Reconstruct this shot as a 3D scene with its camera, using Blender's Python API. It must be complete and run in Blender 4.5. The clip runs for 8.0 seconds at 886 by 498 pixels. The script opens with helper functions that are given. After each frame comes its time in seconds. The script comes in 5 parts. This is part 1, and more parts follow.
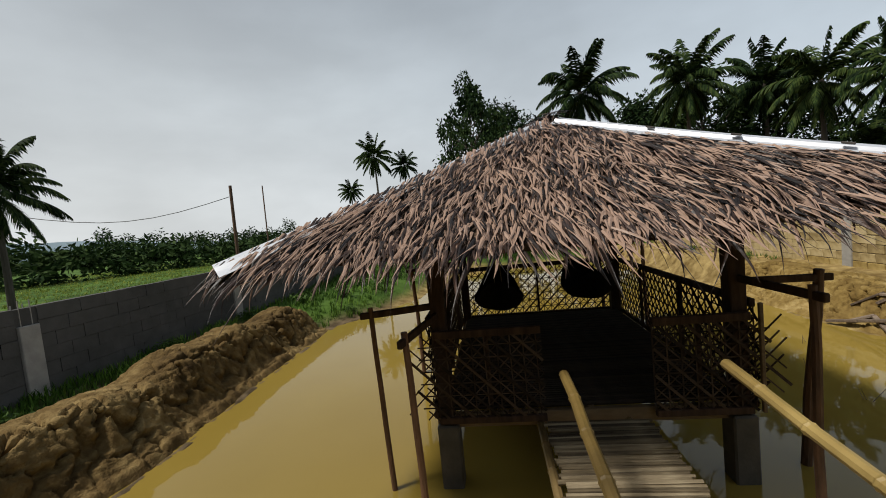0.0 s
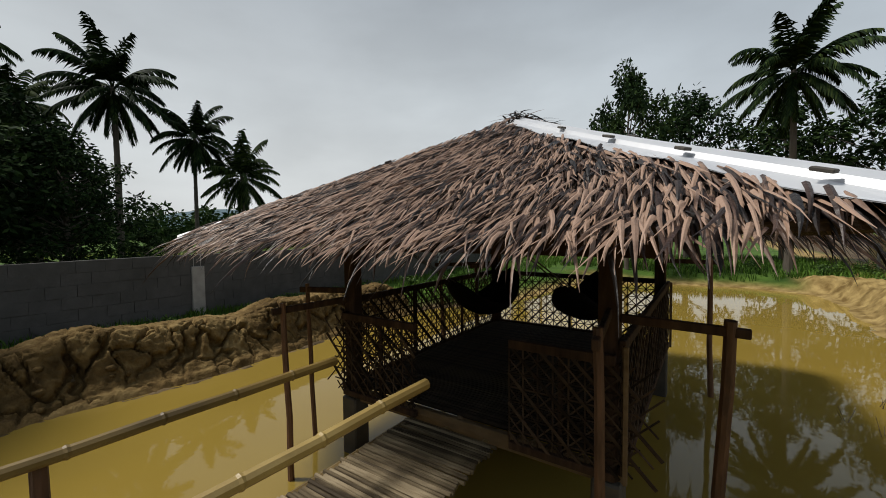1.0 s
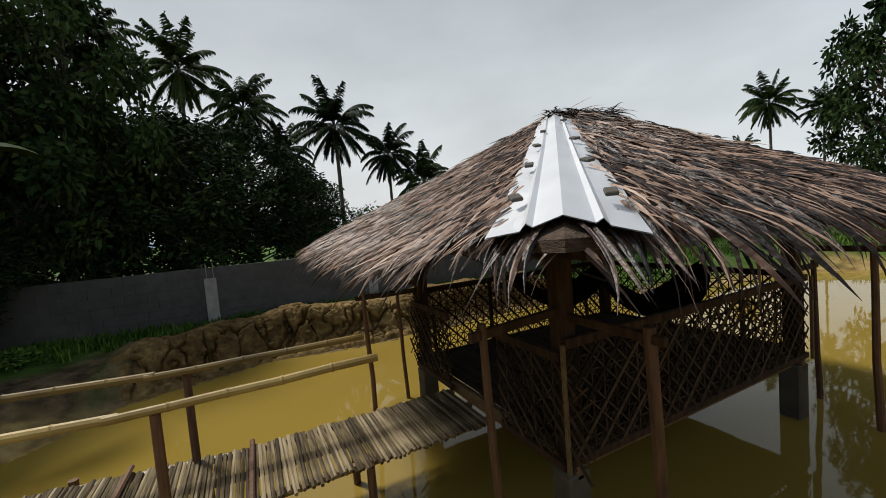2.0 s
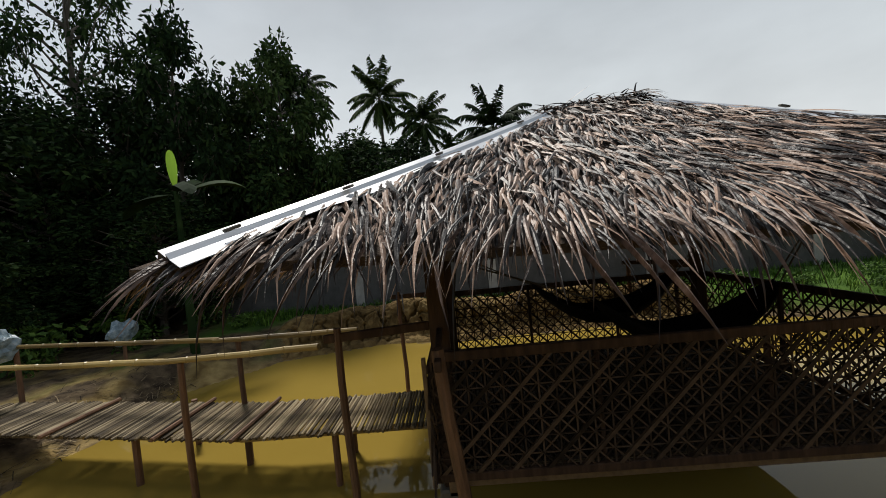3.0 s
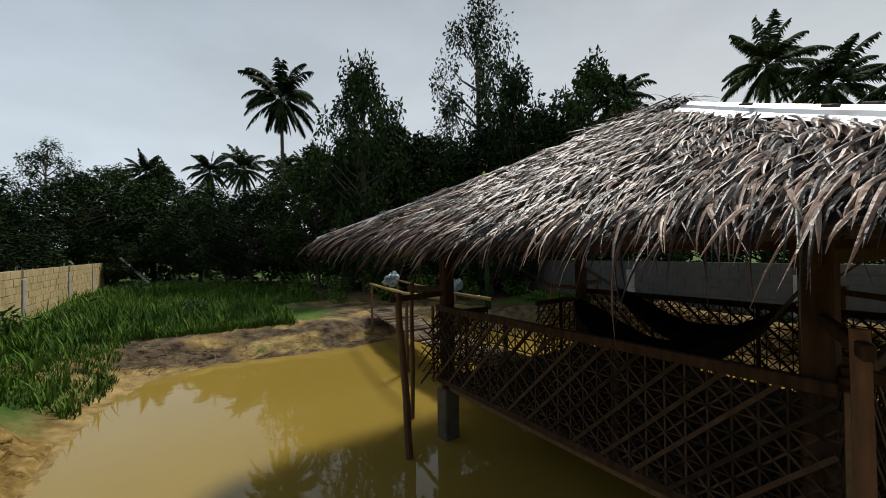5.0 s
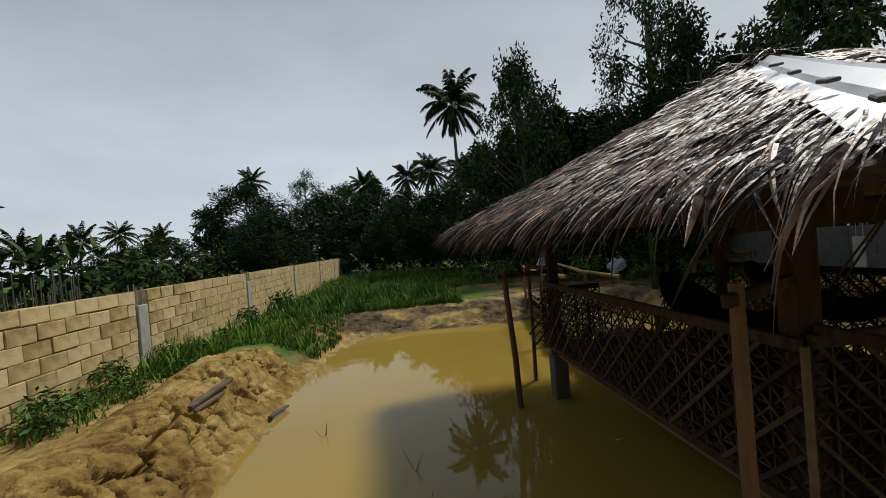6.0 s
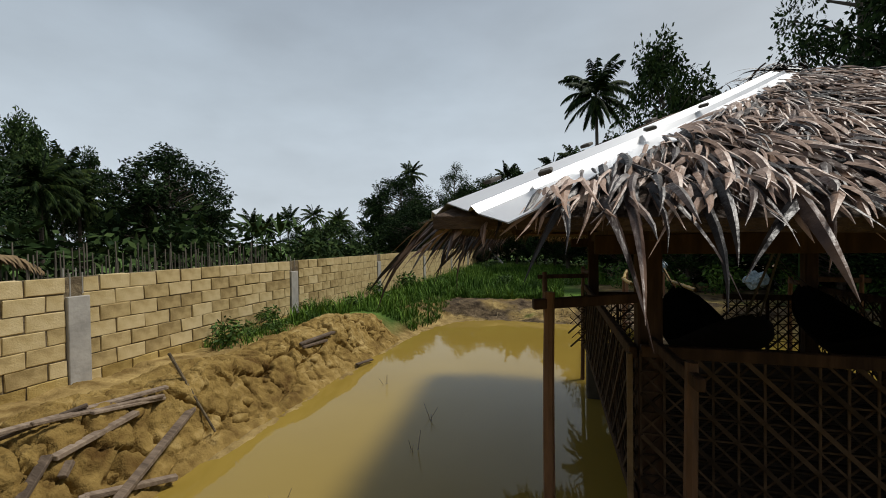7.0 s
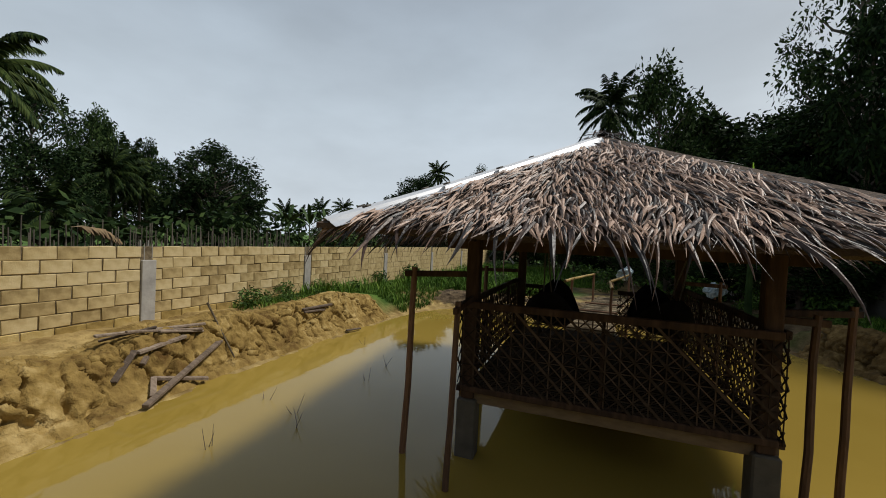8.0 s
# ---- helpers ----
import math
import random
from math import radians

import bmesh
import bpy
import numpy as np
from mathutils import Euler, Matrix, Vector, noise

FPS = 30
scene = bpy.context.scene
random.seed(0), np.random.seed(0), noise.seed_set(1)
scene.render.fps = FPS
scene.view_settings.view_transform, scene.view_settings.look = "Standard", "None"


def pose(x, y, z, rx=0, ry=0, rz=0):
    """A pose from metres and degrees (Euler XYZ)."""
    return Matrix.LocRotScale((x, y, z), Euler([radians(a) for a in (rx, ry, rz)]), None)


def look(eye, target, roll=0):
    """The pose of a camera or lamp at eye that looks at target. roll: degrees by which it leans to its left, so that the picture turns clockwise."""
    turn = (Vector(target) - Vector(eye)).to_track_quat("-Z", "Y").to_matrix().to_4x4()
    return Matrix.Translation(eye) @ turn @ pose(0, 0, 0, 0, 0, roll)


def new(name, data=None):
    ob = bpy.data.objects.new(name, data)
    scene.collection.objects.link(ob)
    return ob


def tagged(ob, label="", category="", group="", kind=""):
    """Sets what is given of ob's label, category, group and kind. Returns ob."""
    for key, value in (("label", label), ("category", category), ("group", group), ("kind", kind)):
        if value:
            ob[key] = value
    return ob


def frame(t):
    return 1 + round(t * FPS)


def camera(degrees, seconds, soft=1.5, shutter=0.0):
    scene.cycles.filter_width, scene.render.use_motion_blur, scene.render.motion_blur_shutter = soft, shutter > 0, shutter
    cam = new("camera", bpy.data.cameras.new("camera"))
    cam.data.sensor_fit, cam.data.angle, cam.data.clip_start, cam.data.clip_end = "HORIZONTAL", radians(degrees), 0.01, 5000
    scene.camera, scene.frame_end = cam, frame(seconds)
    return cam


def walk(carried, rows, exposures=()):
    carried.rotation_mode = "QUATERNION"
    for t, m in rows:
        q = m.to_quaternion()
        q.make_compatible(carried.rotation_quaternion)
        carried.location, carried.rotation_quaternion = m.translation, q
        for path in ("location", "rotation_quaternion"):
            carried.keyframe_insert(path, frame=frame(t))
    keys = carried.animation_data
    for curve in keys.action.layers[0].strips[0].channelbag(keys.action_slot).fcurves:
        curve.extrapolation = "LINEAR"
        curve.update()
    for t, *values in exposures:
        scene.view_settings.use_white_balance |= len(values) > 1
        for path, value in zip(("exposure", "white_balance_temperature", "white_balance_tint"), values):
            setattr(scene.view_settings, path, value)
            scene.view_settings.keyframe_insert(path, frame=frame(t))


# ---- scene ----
cam = camera(97.0, 8.0, soft=0.95)
PATH = [
    (0, (-0.644, -5.321, 2.465), (-0.896, -3.341, 2.333), -5.7),
    (0.5, (0.952, -5.046, 2.406), (0.117, -3.232, 2.299), -2.5),
    (1, (1.886, -4.631, 2.338), (0.762, -2.979, 2.241), -0.6),
    (1.5, (2.738, -4.221, 2.424), (1.256, -2.884, 2.3), -2.7),
    (2, (3.442, -3.743, 2.451), (1.658, -2.848, 2.323), -4.6),
    (2.2, (3.669, -3.371, 2.455), (1.8, -2.671, 2.324), -5.6),
    (3.3, (4.172, -0.927, 2.372), (2.201, -1.264, 2.316), -4.8),
    (3.5, (4.122, -0.507, 2.362), (2.186, -1.005, 2.297), -4.6),
    (4, (3.995, 0.469, 2.278), (2.212, -0.436, 2.228), -3.0),
    (4.2, (3.988, 0.809, 2.273), (2.288, -0.243, 2.224), -2.7),
    (5.3, (3.941, 2.555, 2.192), (3.136, 0.724, 2.206), -1.5),
    (5.5, (3.79, 2.757, 2.166), (3.172, 0.855, 2.169), -2.9),
    (6, (3.357, 3.38, 2.204), (3.139, 1.392, 2.183), -4.7),
    (6.5, (2.735, 3.902, 2.221), (2.887, 1.908, 2.197), -3.8),
    (7, (1.878, 4.163, 2.223), (2.418, 2.238, 2.193), -0.8),
    (7.5, (1.064, 4.669, 2.217), (1.77, 2.798, 2.176), 1.4),
    (8, (0.258, 5.499, 2.211), (0.941, 3.62, 2.17), 2.7),
]
walk(cam, [(t, look(eye, target, roll)) for t, eye, target, roll in PATH],
     exposures=[(0.0, -0.05), (1.0, -0.06), (2.0, 0.06), (4.0, 0.1), (5.5, -0.08), (6.0, -0.12), (7.5, -0.12), (8.0, -0.07)])

# ---- world, sun, exposure ----
SUN = Vector((-0.42, -0.27, 0.80)).normalized()
world = bpy.data.worlds.new("world")
scene.world = world
world.use_nodes = True
wn, wl = world.node_tree.nodes, world.node_tree.links
bg = wn["Background"]
sky = wn.new("ShaderNodeTexSky")
sky.sky_type, sky.sun_disc = "NISHITA", False
sky.sun_elevation = math.asin(SUN.z)
sky.sun_rotation = math.atan2(SUN.x, SUN.y)
sky.air_density, sky.dust_density, sky.ozone_density = 1.2, 5.0, 1.0
grey = wn.new("ShaderNodeHueSaturation")
grey.inputs["Saturation"].default_value = 0.32
wl.new(sky.outputs[0], grey.inputs["Color"])
coord, cloud, ramp, veil = wn.new("ShaderNodeTexCoord"), wn.new("ShaderNodeTexNoise"), wn.new("ShaderNodeMapRange"), wn.new("ShaderNodeMix")
cloud.inputs["Scale"].default_value, cloud.inputs["Detail"].default_value = 2.4, 5.0
ramp.inputs["From Min"].default_value, ramp.inputs["From Max"].default_value = 0.3, 0.7
ramp.inputs["To Min"].default_value, ramp.inputs["To Max"].default_value = 0.70, 0.92
wl.new(coord.outputs["Generated"], cloud.inputs["Vector"])
wl.new(cloud.outputs["Fac"], ramp.inputs["Value"])
veil.data_type = "RGBA"
wl.new(ramp.outputs["Result"], veil.inputs["Factor"])
wl.new(grey.outputs["Color"], veil.inputs["A"])
split, height, haze = wn.new("ShaderNodeSeparateXYZ"), wn.new("ShaderNodeMapRange"), wn.new("ShaderNodeValToRGB")
wl.new(coord.outputs["Generated"], split.inputs[0])
wl.new(split.outputs["Z"], height.inputs["Value"])
wl.new(height.outputs["Result"], haze.inputs["Fac"])
haze.color_ramp.elements[0].color, haze.color_ramp.elements[1].color = (0.90, 0.96, 1.01, 1), (0.15, 0.18, 0.23, 1)
haze.color_ramp.elements.new(0.30).color = (0.69, 0.765, 0.83, 1)
haze.color_ramp.elements.new(0.58).color = (0.39, 0.45, 0.52, 1)
bright = wn.new("ShaderNodeVectorMath")
bright.operation = "SCALE"
puff, puff_map, puff_range = wn.new("ShaderNodeTexNoise"), wn.new("ShaderNodeMapping"), wn.new("ShaderNodeMapRange")
puff_map.inputs["Scale"].default_value = (1.0, 1.0, 2.6)
puff.inputs["Scale"].default_value, puff.inputs["Detail"].default_value = 3.1, 6.0
puff_range.inputs["From Min"].default_value, puff_range.inputs["From Max"].default_value = 0.36, 0.66
puff_range.inputs["To Min"].default_value, puff_range.inputs["To Max"].default_value = 8.2, 9.5
wl.new(coord.outputs["Generated"], puff_map.inputs["Vector"])
wl.new(puff_map.outputs["Vector"], puff.inputs["Vector"])
wl.new(puff.outputs["Fac"], puff_range.inputs["Value"])
wl.new(puff_range.outputs["Result"], bright.inputs["Scale"])
side_dot, side_range, tint, tinted = wn.new("ShaderNodeVectorMath"), wn.new("ShaderNodeMapRange"), wn.new("ShaderNodeMix"), wn.new("ShaderNodeMix")
side_dot.operation, tint.data_type, tinted.data_type, tinted.blend_type = "DOT_PRODUCT", "RGBA", "RGBA", "MULTIPLY"
side_dot.inputs[1].default_value = (-0.96, 0.29, 0.0)
side_range.inputs["From Min"].default_value, side_range.inputs["From Max"].default_value = -0.5, 0.9
tint.inputs["A"].default_value, tint.inputs["B"].default_value = (0.955, 1.0, 1.04, 1), (1.03, 1.0, 0.955, 1)
tinted.inputs["Factor"].default_value = 1.0
wl.new(coord.outputs["Generated"], side_dot.inputs[0])
wl.new(side_dot.outputs["Value"], side_range.inputs["Value"])
wl.new(side_range.outputs["Result"], tint.inputs["Factor"])
wl.new(haze.outputs["Color"], tinted.inputs["A"])
wl.new(tint.outputs["Result"], tinted.inputs["B"])
wl.new(tinted.outputs["Result"], bright.inputs[0])
wl.new(bright.outputs["Vector"], veil.inputs["B"])
wl.new(veil.outputs["Result"], bg.inputs["Color"])
bg.inputs["Strength"].default_value = 0.10
sun = new("sun", bpy.data.lights.new("sun", "SUN"))
sun.data.energy, sun.data.angle, sun.data.color = 3.4, radians(9.0), (1.0, 0.96, 0.89)
sun.matrix_world = look(SUN * 50, (0, 0, 0))


# ---- materials ----
def material(name, colors, scale=8.0, rough=0.8, bump=0.15, metal=0.0, stretch=(1, 1, 1), island=0.0, random_ob=0.0, bscale=None, spec=0.5, wear=0.35):
    """Noise between three colours at two scales, with fine relief; island and random_ob shift pieces against each other."""
    m = bpy.data.materials.new(name)
    m.use_nodes = True
    n, l = m.node_tree.nodes, m.node_tree.links
    p = n["Principled BSDF"]
    p.inputs["Roughness"].default_value, p.inputs["Metallic"].default_value = rough, metal
    p.inputs["Specular IOR Level"].default_value = spec
    tc, mp = n.new("ShaderNodeTexCoord"), n.new("ShaderNodeMapping")
    mp.inputs["Scale"].default_value = stretch
    l.new(tc.outputs["Object"], mp.inputs["Vector"])
    a, b = n.new("ShaderNodeTexNoise"), n.new("ShaderNodeTexNoise")
    a.inputs["Scale"].default_value, a.inputs["Detail"].default_value = scale, 6
    b.inputs["Scale"].default_value, b.inputs["Detail"].default_value = scale / 7, 3
    add = n.new("ShaderNodeMath"); add.operation = "MULTIPLY_ADD"
    add.inputs[1].default_value = wear
    half = n.new("ShaderNodeMath"); half.operation = "MULTIPLY_ADD"
    half.inputs[1].default_value, half.inputs[2].default_value = 1 - wear, 0.0
    for t in (a, b):
        l.new(mp.outputs["Vector"], t.inputs["Vector"])
    l.new(a.outputs["Fac"], half.inputs[0])
    l.new(b.outputs["Fac"], add.inputs[0])
    l.new(half.outputs[0], add.inputs[2])
    value = add.outputs[0]
    for amount, kind in ((island, "ShaderNodeNewGeometry"), (random_ob, "ShaderNodeObjectInfo")):
        if amount:
            g, s = n.new(kind), n.new("ShaderNodeMath")
            s.operation = "MULTIPLY_ADD"
            s.inputs[1].default_value = amount
            l.new(g.outputs["Random Per Island" if kind.endswith("Geometry") else "Random"], s.inputs[0])
            shift = n.new("ShaderNodeMath"); shift.operation = "ADD"
            shift.inputs[1].default_value = -amount / 2
            l.new(s.outputs[0], shift.inputs[0])
            l.new(value, s.inputs[2])
            value = shift.outputs[0]
    r = n.new("ShaderNodeValToRGB")
    r.color_ramp.elements[0].position, r.color_ramp.elements[1].position = 0.3, 0.72
    r.color_ramp.elements[0].color, r.color_ramp.elements[1].color = (*colors[0], 1), (*colors[-1], 1)
    if len(colors) == 3:
        r.color_ramp.elements.new(0.5).color = (*colors[1], 1)
    l.new(value, r.inputs["Fac"])
    l.new(r.outputs["Color"], p.inputs["Base Color"])
    if bump:
        bp, c = n.new("ShaderNodeBump"), n.new("ShaderNodeTexNoise")
        c.inputs["Scale"].default_value, c.inputs["Detail"].default_value = bscale or scale * 3, 5
        l.new(mp.outputs["Vector"], c.inputs["Vector"])
        l.new(c.outputs["Fac"], bp.inputs["Height"])
        bp.inputs["Strength"].default_value, bp.inputs["Distance"].default_value = bump, 0.02
        l.new(bp.outputs["Normal"], p.inputs["Normal"])
    return m


THATCH = material("thatch", [(0.008, 0.0045, 0.003), (0.055, 0.027, 0.017), (0.37, 0.240, 0.170)], 5, 0.47, 0.35, island=0.78, random_ob=0.4, bscale=40, spec=0.5)
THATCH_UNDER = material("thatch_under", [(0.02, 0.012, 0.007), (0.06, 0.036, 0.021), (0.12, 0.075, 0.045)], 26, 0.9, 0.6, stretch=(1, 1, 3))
METAL = material("galvanised_sheet", [(0.70, 0.71, 0.74), (0.85, 0.86, 0.87)], 3, 0.36, 0.03, metal=0.45)
TIMBER = material("timber", [(0.018, 0.010, 0.007), (0.05, 0.028, 0.017), (0.10, 0.056, 0.033)], 6, 0.85, 0.3, stretch=(3, 3, 0.5), spec=0.25)
TIMBER_PALE = material("pale_timber", [(0.10, 0.065, 0.035), (0.22, 0.15, 0.08)], 6, 0.8, 0.3, stretch=(1, 3, 3), spec=0.3)
FLOOR_WOOD = material("dark_floor", [(0.02, 0.014, 0.010), (0.06, 0.042, 0.028)], 8, 0.8, 0.2, random_ob=0.4, spec=0.2)
POLE = material("pole_bark", [(0.07, 0.035, 0.018), (0.20, 0.10, 0.05)], 9, 0.75, 0.35, stretch=(3, 3, 0.6), random_ob=0.3)
SLAT = material("lattice_slat", [(0.016, 0.010, 0.006), (0.044, 0.028, 0.018), (0.092, 0.060, 0.038)], 9, 0.8, 0.2, random_ob=0.4, spec=0.2)
RAIL_POLE = material("bamboo_rail", [(0.05, 0.032, 0.010), (0.22, 0.145, 0.042), (0.46, 0.33, 0.115)], 5, 0.42, 0.25, random_ob=0.15, wear=0.8)
BAMBOO = material("bamboo_pole", [(0.05, 0.032, 0.012), (0.17, 0.115, 0.045), (0.34, 0.235, 0.10)], 4, 0.45, 0.2, random_ob=0.2, wear=0.6)
DECK = material("bamboo_deck", [(0.05, 0.036, 0.021), (0.155, 0.117, 0.067), (0.34, 0.27, 0.17)], 7, 0.75, 0.25, random_ob=0.45, stretch=(0.6, 3, 3), spec=0.2)
CONCRETE = material("concrete", [(0.25, 0.24, 0.22), (0.42, 0.40, 0.36)], 6, 0.9, 0.3)
FOOTING = material("wet_concrete", [(0.045, 0.040, 0.033), (0.11, 0.095, 0.075)], 6, 0.8, 0.3)
BLOCK = material("tan_block", [(0.26, 0.186, 0.074), (0.44, 0.335, 0.155), (0.56, 0.45, 0.245)], 9, 0.92, 0.28, random_ob=0.34, bscale=60, wear=0.5)
BLOCK_MUD = material("mud_splashed_block", [(0.24, 0.16, 0.04), (0.38, 0.27, 0.085), (0.48, 0.365, 0.15)], 9, 0.85, 0.5, random_ob=0.3, bscale=60, wear=0.5)
MORTAR = material("mortar", [(0.05, 0.037, 0.024), (0.14, 0.108, 0.066), (0.28, 0.22, 0.135)], 14, 0.95, 0.8, spec=0.2)
GREY_BLOCK = material("grey_block", [(0.06, 0.06, 0.056), (0.12, 0.116, 0.11)], 5, 0.95, 0.35, random_ob=0.3, spec=0.2, wear=0.6)
GREY_MORTAR = material("grey_mortar", [(0.065, 0.065, 0.06), (0.11, 0.105, 0.10)], 8, 0.95, 0.35, spec=0.2)
CLOTH_DARK = material("dark_cloth", [(0.006, 0.006, 0.007), (0.014, 0.013, 0.014)], 20, 0.95, 0.25, spec=0.1)
PLANK = material("old_plank", [(0.08, 0.055, 0.036), (0.18, 0.130, 0.090), (0.31, 0.240, 0.175)], 6, 0.85, 0.35, stretch=(0.5, 4, 4), random_ob=0.4)
BARK = material("bark", [(0.05, 0.04, 0.03), (0.14, 0.115, 0.09)], 9, 0.9, 0.5)
PALM_LEAF = material("palm_frond", [(0.007, 0.016, 0.005), (0.018, 0.036, 0.010), (0.055, 0.078, 0.020)], 3, 0.65, 0, island=0.5, random_ob=0.3, spec=0.06)
TREE_LEAF = material("tree_leaf", [(0.010, 0.022, 0.008), (0.024, 0.046, 0.014), (0.05, 0.08, 0.024)], 3, 0.75, 0, island=0.5, random_ob=0.3, spec=0.05)
BUSH_LEAF = material("bush_leaf", [(0.025, 0.055, 0.010), (0.055, 0.11, 0.018), (0.11, 0.19, 0.032)], 3, 0.6, 0, island=0.5, random_ob=0.2, spec=0.2)
GRASS = material("grass_blade", [(0.018, 0.044, 0.006), (0.065, 0.140, 0.017), (0.17, 0.27, 0.040)], 1.1, 0.7, 0, island=0.3, spec=0.12, wear=0.6)
BANANA = material("banana_leaf", [(0.22, 0.40, 0.04), (0.36, 0.58, 0.08)], 3, 0.45, 0.1)
glow, blend, leaf_out = BANANA.node_tree.nodes.new("ShaderNodeBsdfTranslucent"), BANANA.node_tree.nodes.new("ShaderNodeMixShader"), BANANA.node_tree.nodes["Material Output"]
glow.inputs["Color"].default_value = (0.32, 0.55, 0.05, 1)
blend.inputs[0].default_value = 0.55
BANANA.node_tree.links.new(BANANA.node_tree.nodes["Principled BSDF"].outputs[0], blend.inputs[1])
BANANA.node_tree.links.new(glow.outputs[0], blend.inputs[2])
BANANA.node_tree.links.new(blend.outputs[0], leaf_out.inputs["Surface"])
BAG = material("plastic_bag", [(0.08, 0.13, 0.16), (0.22, 0.29, 0.33), (0.50, 0.55, 0.58)], 14, 0.3, 0.7)
LITTER = material("straw_litter", [(0.015, 0.010, 0.006), (0.07, 0.05, 0.028), (0.26, 0.20, 0.12)], 3, 0.85, 0, island=0.8, spec=0.15)
FENCE = material("bamboo_fence", [(0.07, 0.06, 0.045), (0.17, 0.15, 0.115)], 6, 0.9, 0.2, random_ob=0.4)
RICE = material("rice_blade", [(0.10, 0.14, 0.014), (0.20, 0.24, 0.028), (0.33, 0.34, 0.05)], 0.5, 0.65, 0, island=0.5, spec=0.2)
FENCE_FROND = material("dry_frond", [(0.10, 0.065, 0.03), (0.26, 0.18, 0.09)], 6, 0.8, 0.2, island=0.4)
ROPE = material("rope", [(0.05, 0.045, 0.04), (0.09, 0.08, 0.07)], 30, 0.9, 0.2)
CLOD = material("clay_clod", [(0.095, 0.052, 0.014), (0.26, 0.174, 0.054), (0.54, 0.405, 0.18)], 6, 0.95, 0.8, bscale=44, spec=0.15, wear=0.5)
# clay of the west bank, its colour darkened to carry that side's shade
SHADED_LOAM_CLOD = material("shaded_loam_clod", [(0.040, 0.024, 0.009), (0.15, 0.096, 0.036), (0.34, 0.240, 0.10)], 6, 0.95, 0.9, bscale=40, spec=0.15, wear=0.45)


def water_material():
    m = bpy.data.materials.new("muddy_water")
    m.use_nodes = True
    n, l = m.node_tree.nodes, m.node_tree.links
    p = n["Principled BSDF"]
    p.inputs["Roughness"].default_value, p.inputs["IOR"].default_value = 0.03, 1.42
    tc, a, r = n.new("ShaderNodeTexCoord"), n.new("ShaderNodeTexNoise"), n.new("ShaderNodeValToRGB")
    a.inputs["Scale"].default_value, a.inputs["Detail"].default_value = 0.35, 4
    r.color_ramp.elements[0].color, r.color_ramp.elements[1].color = (0.23, 0.155, 0.028, 1), (0.31, 0.22, 0.046, 1)
    l.new(tc.outputs["Object"], a.inputs["Vector"])
    l.new(a.outputs["Fac"], r.inputs["Fac"])
    l.new(r.outputs["Color"], p.inputs["Base Color"])
    b, c = n.new("ShaderNodeBump"), n.new("ShaderNodeTexNoise")
    c.inputs["Scale"].default_value, c.inputs["Detail"].default_value = 2.2, 3
    l.new(tc.outputs["Object"], c.inputs["Vector"])
    l.new(c.outputs["Fac"], b.inputs["Height"])
    b.inputs["Strength"].default_value, b.inputs["Distance"].default_value = 0.06, 0.03
    l.new(b.outputs["Normal"], p.inputs["Normal"])
    return m


WATER = water_material()


def ground_material():
    """Clay soil and grassy earth, mixed by the sheet's soil mask; wet at the waterline."""
    m = bpy.data.materials.new("clay_and_earth")
    m.use_nodes = True
    n, l = m.node_tree.nodes, m.node_tree.links
    p = n["Principled BSDF"]
    p.inputs["Roughness"].default_value = 0.95
    p.inputs["Specular IOR Level"].default_value = 0.2
    tc = n.new("ShaderNodeTexCoord")

    def tone(scale, lo, hi):
        a, r = n.new("ShaderNodeTexNoise"), n.new("ShaderNodeValToRGB")
        a.inputs["Scale"].default_value, a.inputs["Detail"].default_value = scale, 8
        r.color_ramp.elements[0].position, r.color_ramp.elements[1].position = 0.33, 0.68
        r.color_ramp.elements[0].color, r.color_ramp.elements[1].color = (*lo, 1), (*hi, 1)
        l.new(tc.outputs["Object"], a.inputs["Vector"])
        l.new(a.outputs["Fac"], r.inputs["Fac"])
        return r.outputs["Color"]

    def mix(f, a, b):
        x = n.new("ShaderNodeMix")
        x.data_type = "RGBA"
        l.new(f, x.inputs["Factor"]); l.new(a, x.inputs["A"]); l.new(b, x.inputs["B"])
        return x.outputs["Result"]

    soil, dark = n.new("ShaderNodeAttribute"), n.new("ShaderNodeAttribute")
    soil.attribute_name, dark.attribute_name = "soil", "brown_shaded_soil"
    grass = tone(0.8, (0.03, 0.065, 0.010), (0.09, 0.165, 0.024))
    clay = tone(3.2, (0.15, 0.095, 0.030), (0.40, 0.29, 0.115))
    # brown earth, kept dark so that bank and tree shade sit in the colour
    shaded_loam = tone(4.0, (0.03, 0.02, 0.012), (0.165, 0.118, 0.068))
    earth = mix(dark.outputs["Fac"], clay, shaded_loam)
    l.new(mix(soil.outputs["Fac"], grass, earth), p.inputs["Base Color"])
    b, c = n.new("ShaderNodeBump"), n.new("ShaderNodeTexNoise")
    c.inputs["Scale"].default_value, c.inputs["Detail"].default_value = 9, 8
    l.new(tc.outputs["Object"], c.inputs["Vector"])
    l.new(c.outputs["Fac"], b.inputs["Height"])
    b.inputs["Strength"].default_value, b.inputs["Distance"].default_value = 0.7, 0.06
    fine, fb = n.new("ShaderNodeTexNoise"), n.new("ShaderNodeBump")
    fine.inputs["Scale"].default_value, fine.inputs["Detail"].default_value = 34, 6
    l.new(tc.outputs["Object"], fine.inputs["Vector"])
    l.new(fine.outputs["Fac"], fb.inputs["Height"])
    fb.inputs["Strength"].default_value, fb.inputs["Distance"].default_value = 0.6, 0.02
    l.new(b.outputs["Normal"], fb.inputs["Normal"])
    l.new(fb.outputs["Normal"], p.inputs["Normal"])
    return m


